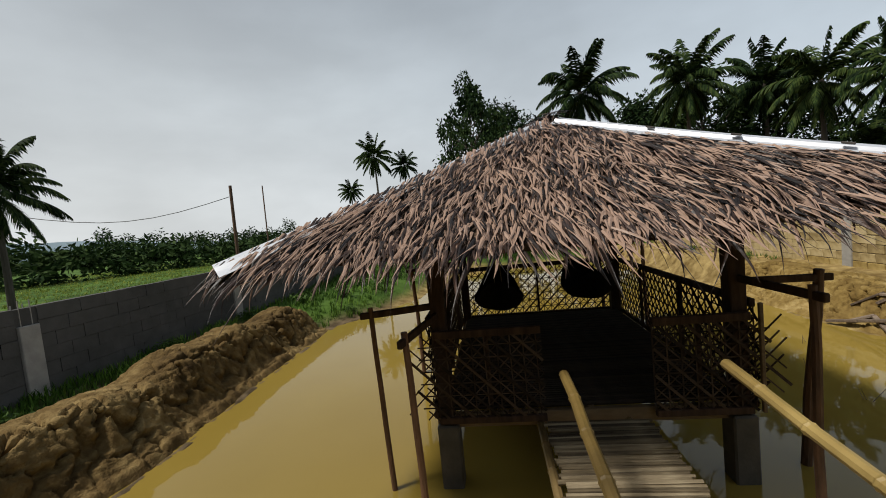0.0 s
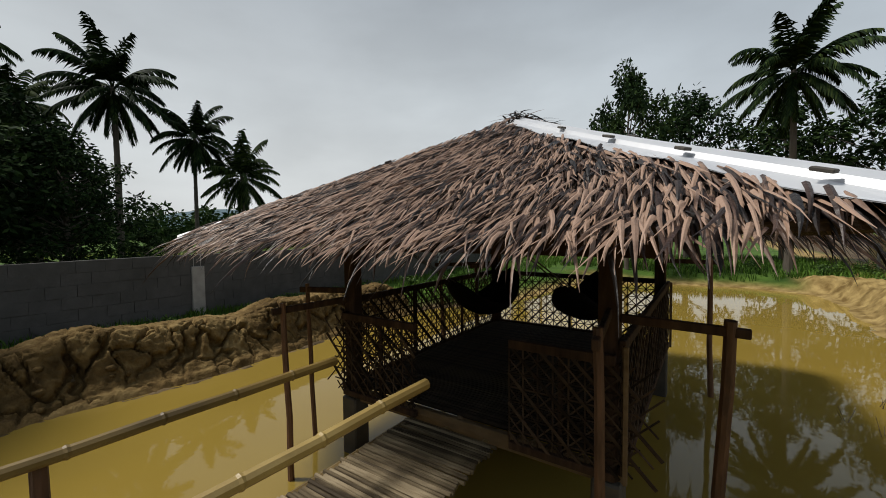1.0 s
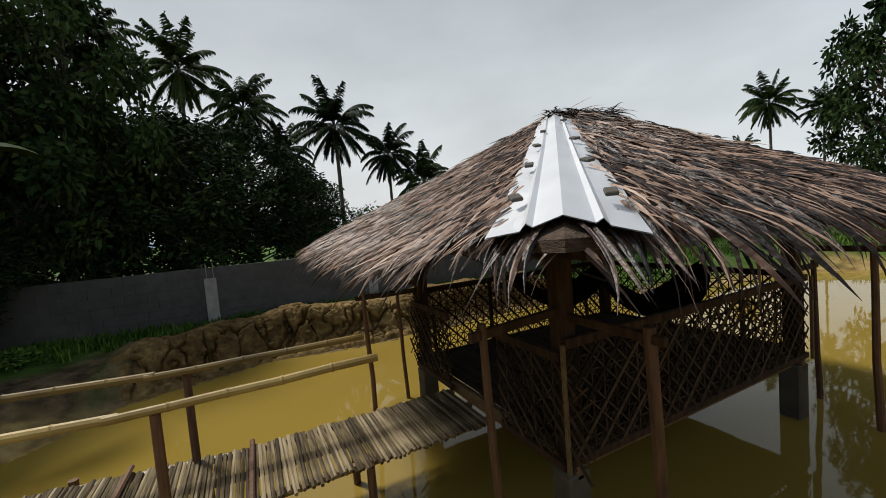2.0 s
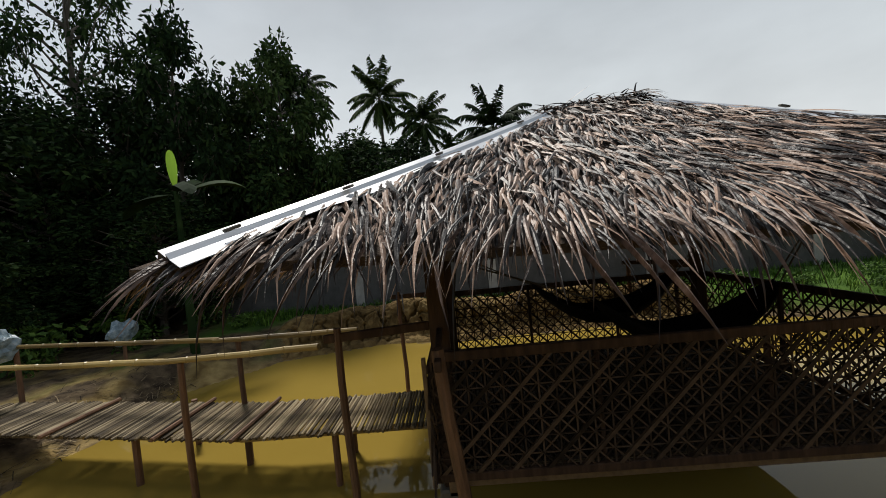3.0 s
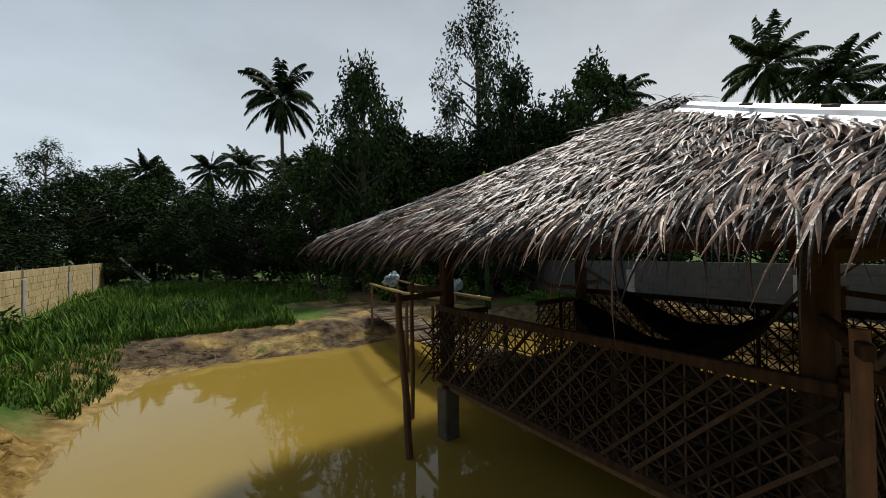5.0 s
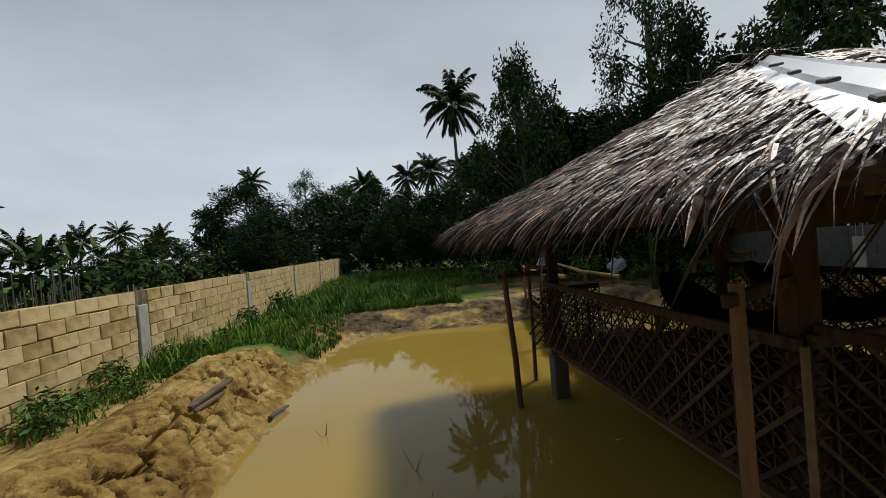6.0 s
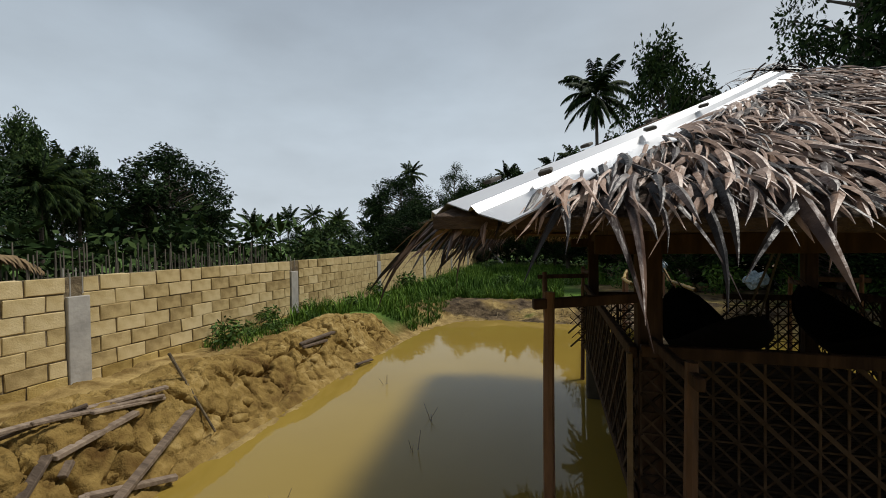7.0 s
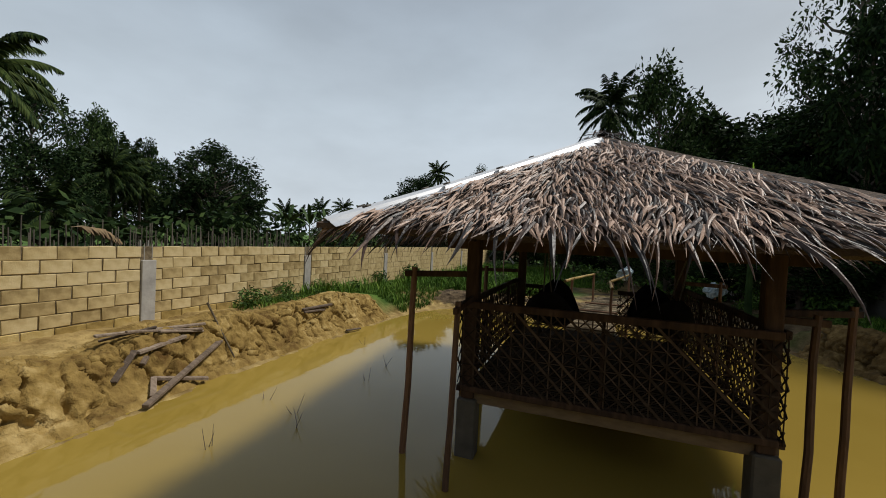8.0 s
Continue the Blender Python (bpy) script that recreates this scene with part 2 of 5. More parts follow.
GROUND = ground_material()


# ---- building tools ----
def mesh_of(name, bm, mat, smooth=False):
    me = bpy.data.meshes.new(name)
    bm.to_mesh(me)
    bm.free()
    me.materials.append(mat)
    if smooth:
        for f in me.polygons:
            f.use_smooth = True
    return me


def part(name, bm, mat, parent=None, label="", smooth=False):
    ob = new(name, mesh_of(name, bm, mat, smooth) if isinstance(bm, bmesh.types.BMesh) else bm)
    ob.parent = parent
    return tagged(ob, label)


def thing(name, label, category, group="", kind="", at=(0, 0, 0)):
    ob = new(name)
    ob.empty_display_size = 0.1
    ob.location = at
    return tagged(ob, label, category, group, kind)


def box(bm, c, s, m=None, bevel=0.0):
    """A box of size s round c, turned by m about c."""
    t = Matrix.Translation(c) @ (m.to_4x4() if m else Matrix()) @ Matrix.Diagonal((*s, 1))
    made = bmesh.ops.create_cube(bm, size=1, matrix=t)
    if bevel:
        vs = set(made["verts"])
        bmesh.ops.bevel(bm, geom=[e for e in bm.edges if e.verts[0] in vs and e.verts[1] in vs], offset=bevel, segments=1, affect="EDGES")


def rod(bm, a, b, r0, r1=None, seg=8, rings=1, wob=0.0, knots=False, seed=0):
    """A tapered round pole from a to b, slightly crooked; knots: bamboo nodes."""
    a, b = Vector(a), Vector(b)
    r1 = r0 if r1 is None else r1
    q = (b - a).to_track_quat("Z", "Y").to_matrix()
    rnd = random.Random(seed)
    steps = [(i / rings, 1.0) for i in range(rings + 1)]
    if knots:
        k = max(2, int((b - a).length / 0.32))
        steps = [(0.0, 1.0)]
        for i in range(1, k):
            u, e = i / k, 0.012 / (b - a).length
            steps += [(u - e, 1.0), (u, 1.16), (u + e, 1.0)]
        steps.append((1.0, 1.0))
    old = None
    off = Vector()
    for u, s in steps:
        if wob:
            off = Vector((noise.noise(Vector((u * 3.1, seed, 0))), noise.noise(Vector((u * 2.7, 9, seed))), 0)) * wob * math.sin(math.pi * u) ** 0.5
        c, r = a.lerp(b, u) + q @ off, (r0 + (r1 - r0) * u) * s
        ring = [bm.verts.new(c + q @ Vector((r * math.cos(2 * math.pi * i / seg), r * math.sin(2 * math.pi * i / seg), 0))) for i in range(seg)]
        if old:
            for i in range(seg):
                bm.faces.new((old[i], old[(i + 1) % seg], ring[(i + 1) % seg], ring[i]))
        else:
            bm.faces.new(ring[::-1])
        old = ring
    bm.faces.new(old)


def beam(bm, a, b, w, h):
    """A sawn timber from a to b, w wide and h high."""
    a, b = Vector(a), Vector(b)
    d = b - a
    x = d.normalized()
    up = Vector((0, 0, 1)) if abs(x.z) < 0.9 else Vector((1, 0, 0))
    y = up.cross(x).normalized()
    z = x.cross(y)
    box(bm, (a + b) / 2, (d.length, w, h), Matrix((x, y, z)).transposed(), 0.006)


# ---- ground and pond ----
SHORE = [(5.15, -4.2), (5.2, -1.5), (5.25, 1.0), (5.05, 2.8), (4.95, 5.0), (4.85, 8.0), (5.1, 11.0), (4.8, 13.2), (3.0, 14.1), (-0.5, 13.7), (-2.6, 12.0),
         (-3.2, 7.5), (-4.2, 5.6), (-4.9, 4.6), (-4.8, 1.0), (-4.6, -1.5), (-4.85, -3.6), (-4.2, -5.6), (-2.8, -6.7), (-0.6, -6.8), (1.5, -6.7), (3.4, -6.95), (4.5, -6.5), (4.95, -5.4)]
shore = np.array(SHORE)


def shore_distance(x, y):
    """Metres from the waterline, negative over the water."""
    best = np.full(x.shape, 1e9)
    inside = np.zeros(x.shape, bool)
    for (ax, ay), (bx, by) in zip(shore, np.roll(shore, -1, 0)):
        dx, dy = bx - ax, by - ay
        u = np.clip(((x - ax) * dx + (y - ay) * dy) / (dx * dx + dy * dy), 0, 1)
        best = np.minimum(best, np.hypot(x - ax - u * dx, y - ay - u * dy))
        cross = (ay > y) != (by > y)
        with np.errstate(divide="ignore", invalid="ignore"):
            inside ^= cross & (x < (bx - ax) * (y - ay) / (by - ay + 1e-12) + ax)
    return np.where(inside, -best, best)


def step(a, b, v):
    t = np.clip((v - a) / (b - a), 0, 1)
    return t * t * (3 - 2 * t)


def ground_height(x, y, d):
    """Low banks round the pond with raised clay mounds along its two long sides."""
    base = 0.46 + 0.06 * np.sin(x * 0.3) * np.cos(y * 0.23)
    base = base + np.where(x < -6, 0.15, 0) * step(0, 1, (-6 - x))
    z = base * step(0.0, 1.3, d)
    east = step(4.2, 5.0, x) * step(-5.0, -4.0, y)
    west = step(-3.8, -4.6, x) * step(5.0, 3.6, y) * step(-7.0, -5.5, y)
    rise = (0.10 * step(0.0, 0.3, d) + 0.90 * step(0.26, 0.80, d)) * (0.70 + 0.06 * np.sin(y * 1.7) + 0.05 * np.sin(y * 4.1 + 1))
    fall = step(2.5, 1.25, d)
    z = np.maximum(z, (east * 0.93 + west * 1.12) * rise * fall)
    return np.where(d < 0, np.maximum(-0.6, d * 0.8 - 0.08 * step(0.0, -0.12, d)), z), east, west


def spread(parts):
    out = [np.arange(a, b, s) for a, b, s in parts]
    return np.concatenate(out)


def build_ground():
    far = [-900, -500, -260, -140, -80, -50, -34, -24, -18, -14, -11.5]
    xs = np.concatenate([far, spread([(-10, -7.2, 0.25), (-7.2, -4.3, 0.08), (-4.3, 4.7, 0.11), (4.7, 5.2, 0.06), (5.2, 6.7, 0.03), (6.7, 7.4, 0.07), (7.4, 11, 0.3)]), [12, 14, 18, 24, 34, 50, 80, 140, 260, 500, 900]])
    ys = np.concatenate([[-900, -500, -260, -140, -80, -50, -38, -30, -24, -20, -17, -14, -12], spread([(-11, -8.6, 0.2), (-8.6, -5.0, 0.08), (-5.0, 4.6, 0.036), (4.6, 8.0, 0.08), (8.0, 16.5, 0.18)]), [17, 18, 20, 23, 28, 36, 50, 80, 140, 260, 500, 900]])
    gx, gy = np.meshgrid(xs, ys)
    d = shore_distance(gx, gy)
    z, east, west = ground_height(gx, gy, d)
    near = (d > -0.4) & (d < 2.8)
    soil = step(2.6, 1.7, d + 0.35 * np.sin(gx * 2.3) * np.sin(gy * 1.9))
    soil = np.maximum(soil * np.maximum(np.maximum(east, west), step(-5.6, -6.4, gy)), step(0.8, 0.2, d))
    soil = np.maximum(soil, step(14.5, 13.5, gy) * step(12.5, 13.3, gy) * step(1.4, 0.5, d))
    soil = np.maximum(soil, step(6.2, 6.7, gx) * step(-3.6, -1.8, gy + 0.4 * np.sin(gx * 5)) * step(8.1, 8.0, gx))
    south = step(-5.8, -7.2, gy)
    # ground under the grove goes to earth, its tree shade painted by the dark mask
    soil = np.maximum(soil, step(1.2, 0.0, gx + 0.4 * np.sin(gy * 1.7)) * step(-8.0, -9.0, gy) * step(-30, -26, gy) * step(-40, -30, gx))
    beyond = step(7.9, 8.7, gx) * step(34, 26, gx)
    soil = np.maximum(soil, beyond)
    flat = z.ravel()
    fx, fy, fd, fm = gx.ravel(), gy.ravel(), d.ravel(), np.maximum(np.maximum(east, west), 1.0 * south).ravel()
    for i in np.nonzero(near.ravel())[0]:
        p = Vector((fx[i], fy[i], 0.0))
        w = min(1.0, max(0.0, fd[i] + 0.15) / 0.5) * fm[i]
        if w <= 0:
            flat[i] += 0.02 * noise.noise(p * 4)
            continue
        warp = p + 0.16 * noise.noise_vector(p * 2.2) + 0.05 * noise.noise_vector(p * 7.0)
        big, small = noise.voronoi(warp * 2.9)[0], noise.voronoi(warp * 7.0 + Vector((7, 3, 0)))[0]
        gap = 0.6 + 0.6 * noise.noise(p * 1.9)
        lump = 0.15 * (0.5 - big[0]) - 0.15 * gap * math.exp(-((big[1] - big[0]) / 0.16) ** 2) + 0.05 * (0.45 - small[0]) - 0.055 * math.exp(-((small[1] - small[0]) / 0.2) ** 2)
        slope = math.exp(-((fd[i] - 0.62) / 0.42) ** 2) if fd[i] > 0.62 else math.exp(-((fd[i] - 0.62) / 0.26) ** 2)
        flat[i] += w * (lump * (0.22 + 0.3 * slope) - 0.05 * slope + 0.06 * noise.noise(p * 1.3) + 0.025 * noise.noise(p * 9) * (0.3 + slope) + 0.015 * noise.noise(p * 19) * slope)
    pit = step(0.10, 0.28, d) * step(1.85, 1.45, d) * np.maximum(east * step(6.1, 5.7, gy) * step(-4.4, -4.0, gy), west * step(4.4, 4.0, gy) * step(-5.8, -5.3, gy))
    flat -= 0.34 * pit.ravel()
    h, w_ = gx.shape
    verts = np.stack([fx, fy, flat], 1)
    idx = np.arange(h * w_).reshape(h, w_)
    faces = np.stack([idx[:-1, :-1], idx[:-1, 1:], idx[1:, 1:], idx[1:, :-1]], -1).reshape(-1, 4)
    me = bpy.data.meshes.new("ground")
    me.from_pydata(verts.tolist(), [], faces.tolist())
    for f in me.polygons:
        f.use_smooth = True
    patch = np.array([noise.noise(Vector((a * 0.8, b * 1.7, 3.0))) + 0.4 * noise.noise(Vector((a * 2.6, b * 3.4, 8.0))) if abs(a) < 9 and -20 < b < -4 else 0.3 for a, b in zip(fx, fy)]).reshape(gx.shape)
    south = south * step(-0.28, 0.12, patch)
    soil = soil * np.where(gy < -5, step(-0.9, -0.55, patch), 1)
    # dark mask: brown soil plus painted shade on the south and west banks
    for key, val in (("soil", soil), ("brown_shaded_soil", np.maximum(np.maximum(south, beyond), step(-3.6, -4.4, gx) * 0.9))):
        at = me.attributes.new(key, "FLOAT", "POINT")
        at.data.foreach_set("value", val.ravel().astype(np.float32))
    me.materials.append(GROUND)
    return tagged(new("ground", me), "yellow clay pond banks and green grassy earth", "ground", kind="structure"), (xs, ys, flat.reshape(h, w_))


ground, (GX, GY, GZ) = build_ground()


def ground_z(x, y):
    i, j = np.clip(np.searchsorted(GX, x) - 1, 0, len(GX) - 2), np.clip(np.searchsorted(GY, y) - 1, 0, len(GY) - 2)
    u, v = (x - GX[i]) / (GX[i + 1] - GX[i]), (y - GY[j]) / (GY[j + 1] - GY[j])
    return float((GZ[j, i] * (1 - u) + GZ[j, i + 1] * u) * (1 - v) + (GZ[j + 1, i] * (1 - u) + GZ[j + 1, i + 1] * u) * v)


def smooth_z(x, y):
    a, b = np.array([x], float), np.array([y], float)
    return float(ground_height(a, b, shore_distance(a, b))[0][0])


def clods(name, label, mat, n, place, sizes, seed):
    """Loose lumps of dried clay, each a dented rounded block half sunk in the bank."""
    rnd = random.Random(seed)
    ball = bmesh.new()
    bmesh.ops.create_icosphere(ball, subdivisions=2, radius=1.0)
    unit = [v.co.copy() for v in ball.verts]
    tris = [[v.index for v in f.verts] for f in ball.faces]
    ball.free()
    verts, faces = [], []
    for _ in range(n):
        x, y = place(rnd)
        d = float(shore_distance(np.array([x]), np.array([y]))[0])
        if d < 0.22:
            continue
        r = rnd.uniform(*sizes) * (1.0 if rnd.random() < 0.75 else 0.5)
        off, turn = Vector((rnd.uniform(0, 90), rnd.uniform(0, 90), 0)), Matrix.Rotation(rnd.uniform(0, 6.28), 3, "Z")
        c = Vector((x, y, smooth_z(x, y) - 0.10 * r))
        k = len(verts)
        a, b, h = rnd.uniform(0.8, 1.35), rnd.uniform(0.7, 1.0), rnd.uniform(0.55, 0.85)
        for v in unit:
            w = Vector([math.copysign(abs(q) ** 0.8, q) for q in v])
            w = w * (1 + 0.30 * noise.noise(v * 1.3 + off) + 0.16 * noise.noise(v * 3.1 + off))
            verts.append(tuple(c + turn @ Vector((w.x * a, w.y * b, w.z * h)) * r))
        faces += [[i + k for i in f] for f in tris]
    me = bpy.data.meshes.new(name)
    me.from_pydata(verts, [], faces)
    for f in me.polygons:
        f.use_smooth = True
    me.materials.append(mat)
    tagged(new(name, me), label, "clods", kind="stuff")


def clods_east(r):
    y = r.uniform(-4.3, 5.8)
    x = float(np.interp(y, (-4.2, -1.5, 1.0, 2.8, 5.0, 8.0), (5.15, 5.2, 5.25, 5.05, 4.95, 4.85)))
    return (x + 0.60 + r.gauss(0, 0.20) + 0.25 * r.random() ** 3, y)


def clods_west(r):
    y = r.uniform(-5.6, 3.6)
    x = float(np.interp(y, (-5.6, -3.6, -1.5, 1.0, 4.6), (-4.2, -4.85, -4.6, -4.8, -4.9)))
    return (x - 0.60 + r.gauss(0, 0.22), y)


clods("clay_clods", "dried lumps of yellow clay fallen from the bank", CLOD, 46, clods_east, (0.035, 0.085), 21)
clods("clay_clods", "dried lumps of clay in a brown darkened for the bank's shade", SHADED_LOAM_CLOD, 60, clods_west, (0.04, 0.10), 22)


def clay_bank(label, mat, y0, y1, dy, side, ends, seed):
    """The dug face of a bank: a strip along the shore, split by drying cracks into lumps."""
    ss = np.concatenate([np.arange(0.04, 0.2, 0.04), np.arange(0.2, 1.0, 0.0145), np.arange(1.0, 1.6, 0.03), np.arange(1.6, 2.1, 0.08)])
    ys = np.arange(y0, y1, dy)
    sx = np.interp(ys, *ends)
    gs, gy = np.meshgrid(ss, ys)
    gx = sx[:, None] + side * gs

    def level(x, y):
        return ground_height(x, y, shore_distance(x, y))[0]

    gz = level(gx, gy)
    e = 0.03
    nx, ny = (level(gx - e, gy) - level(gx + e, gy)) / (2 * e), (level(gx, gy - e) - level(gx, gy + e)) / (2 * e)
    lim = np.minimum(np.minimum(gy - y0, y1 - gy) / 0.6, np.minimum((gs - 0.04) / 0.16, (2.1 - gs) / 0.5))
    lim = np.clip(lim, 0, 1)
    verts = []
    off = Vector((seed * 3.7, seed * 1.3, 0))
    for x, y, z, a, b, f, d in zip(gx.ravel(), gy.ravel(), gz.ravel(), nx.ravel(), ny.ravel(), lim.ravel(), gs.ravel()):
        p = Vector((x, y, z))
        q = Vector((x, y, z * 0.45)) + off + 0.10 * noise.noise_vector(p * 2.1 + off) + 0.05 * noise.noise_vector(p * 6.5)
        big, small = noise.voronoi(q * 2.7)[0], noise.voronoi(q * 8.0)[0]
        face = math.exp(-((d - 0.62) / (0.34 if d > 0.62 else 0.22)) ** 2)
        open_ = min(1.0, max(0.4, 0.8 + 0.9 * noise.noise(p * 1.5 + off)))
        k1, k2 = min(1.0, max(0.0, (big[1] - big[0] - 0.03) / 0.055)), min(1.0, max(0.0, (small[1] - small[0] - 0.03) / 0.10))
        k1, k2 = k1 * k1 * (3 - 2 * k1), k2 * k2 * (3 - 2 * k2)
        seat = noise.noise(noise.voronoi(q * 2.7)[1][0] * 4.3 + off)
        h = (0.21 * (k1 - 1) * open_ + 0.015 * (0.5 - big[0]) + 0.04 * seat) * (0.25 + 0.8 * face) + 0.03 * (k2 - 1) * (0.12 + 0.88 * face) + 0.05 * noise.noise(p * 1.4 + off) + 0.022 * noise.noise(p * 7) - 0.035 * abs(noise.noise(p * 9 + off)) - 0.02 * abs(noise.noise(p * 19)) + 0.010 * noise.noise(p * 34)
        n = Vector((a, b, 1)).normalized()
        v = p + n * ((h + 0.045) * f - 0.07 * (1 - f))
        verts.append(tuple(v))
    h, w = gx.shape
    idx = np.arange(h * w).reshape(h, w)
    faces = np.stack([idx[:-1, :-1], idx[:-1, 1:], idx[1:, 1:], idx[1:, :-1]], -1).reshape(-1, 4)
    if side < 0:
        faces = faces[:, ::-1]
    me = bpy.data.meshes.new("clay_bank")
    me.from_pydata(verts, [], faces.tolist())
    for f in me.polygons:
        f.use_smooth = True
    me.materials.append(mat)
    tagged(new("clay_bank", me), label, "bank", kind="structure")


clay_bank("cracked yellow clay face of the dug pond bank", CLOD, -4.6, 6.4, 0.018, 1, ((-4.6, -4.2, -1.5, 1.0, 2.8, 5.0, 8.0), (5.08, 5.15, 5.2, 5.25, 5.05, 4.95, 4.85)), 1)
# west face turned from the sun: its shade is in the darker clay colour
clay_bank("cracked clay face of the dug pond bank, brown darkened for shade", SHADED_LOAM_CLOD, -6.0, 4.7, 0.024, -1, ((-6.0, -5.6, -3.6, -1.5, 1.0, 4.6), (-4.0, -4.2, -4.85, -4.6, -4.8, -4.9)), 2)


def build_water():
    bm = bmesh.new()
    bmesh.ops.create_grid(bm, x_segments=1, y_segments=1, size=1, matrix=Matrix.Translation((0.2, 3.6, 0)) @ Matrix.Diagonal((6.0, 11.2, 1, 1)))
    ob = part("water", bm, WATER)
    tagged(ob, "still muddy yellow pond water reflecting the sky", "water", kind="structure")


build_water()


# ---- block walls ----
def block_wall(name, label, x, y0, y1, z0, courses, length, height, thick, block_mat, mortar_mat, columns, joint=0.012, near=(-1, 1)):
    """A wall along y of running-bond blocks with recessed joints and concrete columns; near: the stretch of single blocks."""
    wall = tagged(new(name), label, "wall", kind="structure")
    top = z0 + courses * height
    bm = bmesh.new()
    box(bm, (x, (y0 + y1) / 2, (z0 + top) / 2 - 0.15), (thick - 0.03, y1 - y0, top - z0 + 0.29))
    part("mortar", bm, mortar_mat, wall)
    rnd = random.Random(17)

    def rough_block(size, mat):
        """A cast block with chipped, slightly uneven edges."""
        made = bmesh.new()
        box(made, (0, 0, 0), (thick, size - joint, height - joint), None, 0.007)
        for v in made.verts:
            v.co += Vector((rnd.uniform(-0.003, 0.003), rnd.uniform(-0.006, 0.006), rnd.uniform(-0.006, 0.006)))
        return mesh_of("block", made, mat)

    shared, half = [rough_block(length, block_mat) for _ in range(8)], [rough_block(length / 2, block_mat) for _ in range(4)]
    muddy = [rough_block(length, BLOCK_MUD) for _ in range(4)]
    rest = bmesh.new()
    rnd = random.Random(4)
    edges = [y0] + list(columns) + [y1]
    for a, b in zip(edges, edges[1:]):
        a, b = a + (0.13 if a != y0 else 0), b - (0.13 if b != y1 else 0)
        for c in range(courses):
            y = a
            first = True
            while y < b - 0.06:
                size = length / 2 if (first and c % 2) or b - y < length * 0.75 else length
                first = False
                at = (x + rnd.uniform(-0.008, 0.008), y + size / 2 + rnd.uniform(-0.005, 0.005), z0 + (c + 0.5) * height + rnd.uniform(-0.005, 0.005))
                if y + size > b + 0.1:
                    break
                if near[0] < y < near[1]:
                    ob = part("block", rnd.choice(half if size < length else muddy if c == 0 else shared), None, wall)
                    ob.location = at
                    ob.rotation_euler = (rnd.uniform(-0.016, 0.016), 0, rnd.uniform(-0.016, 0.016))
                else:
                    box(rest, at, (thick, size - joint, height - joint))
                y += size
    tagged(part("blocks", rest, block_mat, wall), kind="stuff")
    for y in columns:
        bm = bmesh.new()
        box(bm, (x, y, (z0 + top) / 2 - 0.2), (thick + 0.07, 0.25, top - z0 - 0.1), None, 0.008)
        for i in (-1, 1):
            for j in (-1, 1):
                rod(bm, (x + 0.06 * i, y + 0.07 * j, top - 0.3), (x + 0.06 * i, y + 0.07 * j, top + 0.08 + 0.03 * i), 0.008, seg=5)
        part("column", bm, CONCRETE, wall, "grey concrete column with bare steel bars")
    return wall


block_wall("wall_east", "long wall of tan concrete blocks with grey columns", 7.88, -26.8, 20.6, 0.40, 7, 0.40, 0.208, 0.15, BLOCK, MORTAR,
           [-23.5, -18.8, -13.6, -8.54, -3.82, 0.57, 5.2, 9.9, 14.6, 19.3], near=(-6.0, 6.5))
block_wall("wall_west", "weathered grey concrete block wall with pale columns", -7.23, -14.0, 26.0, 0.62, 6, 0.40, 0.208, 0.15, GREY_BLOCK, GREY_MORTAR,
           [-13.2, -8.9, -4.55, -0.68, 3.8, 8.4, 13.1, 17.8], joint=0.005, near=(0, 0))

# ---- the hut ----
XW, XE, YS, YN = -1.20, 1.33, -1.78, 1.56
FLOOR, RAIL = 0.74, 1.59
CORNER_SW, CORNER_SE, CORNER_NE, CORNER_NW = (-2.62, -2.79, 2.35), (2.60, -2.93, 2.43), (2.25, 2.95, 2.36), (-2.35, 2.70, 2.36)
RIDGE_X, RIDGE_S, RIDGE_N, RIDGE_Z, RIDGE_ZN = 0.12, -0.58, 0.36, 3.58, 3.62

hut = thing("pond_hut", "open timber hut with shaggy palm-thatch roof over a pond", "hut")

# posts on concrete footings
for x, y in ((XW, YS), (XE, YS), (XE, YN), (XW, YN)):
    bm = bmesh.new()
    box(bm, (x, y, (0.60 + 2.42) / 2), (0.135, 0.135, 1.82), None, 0.012)
    post = part("post", bm, TIMBER, hut)
    bm = bmesh.new()
    box(bm, (x, y, 0.02), (0.20, 0.20, 1.16), None, 0.015)
    part("footing", bm, FOOTING, post, "grey concrete footing standing in the water")

# floor frame
for a, b in (((XW - 0.1, YS, 0.62), (XE + 0.1, YS, 0.62)), ((XW - 0.1, YN, 0.62), (XE + 0.1, YN, 0.62)), ((XW, YS, 0.64), (XW, YN, 0.64)), ((XE, YS, 0.64), (XE, YN, 0.64)), ((0.1, YS, 0.64), (0.1, YN, 0.64))):
    bm = bmesh.new()
    beam(bm, a, b, 0.06, 0.13)
    part("floor_beam", bm, TIMBER_PALE, hut)
bm = bmesh.new()
rod(bm, (XW, 0, 0), (XE, 0, 0), 0.024, seg=6)
floor_slat = mesh_of("floor_slat", bm, FLOOR_WOOD)
for i in range(72):
    ob = part("floor_slat", floor_slat, None, hut)
    ob.location = (0, YS + 0.03 + i * (YN - YS - 0.06) / 71, FLOOR - 0.024)

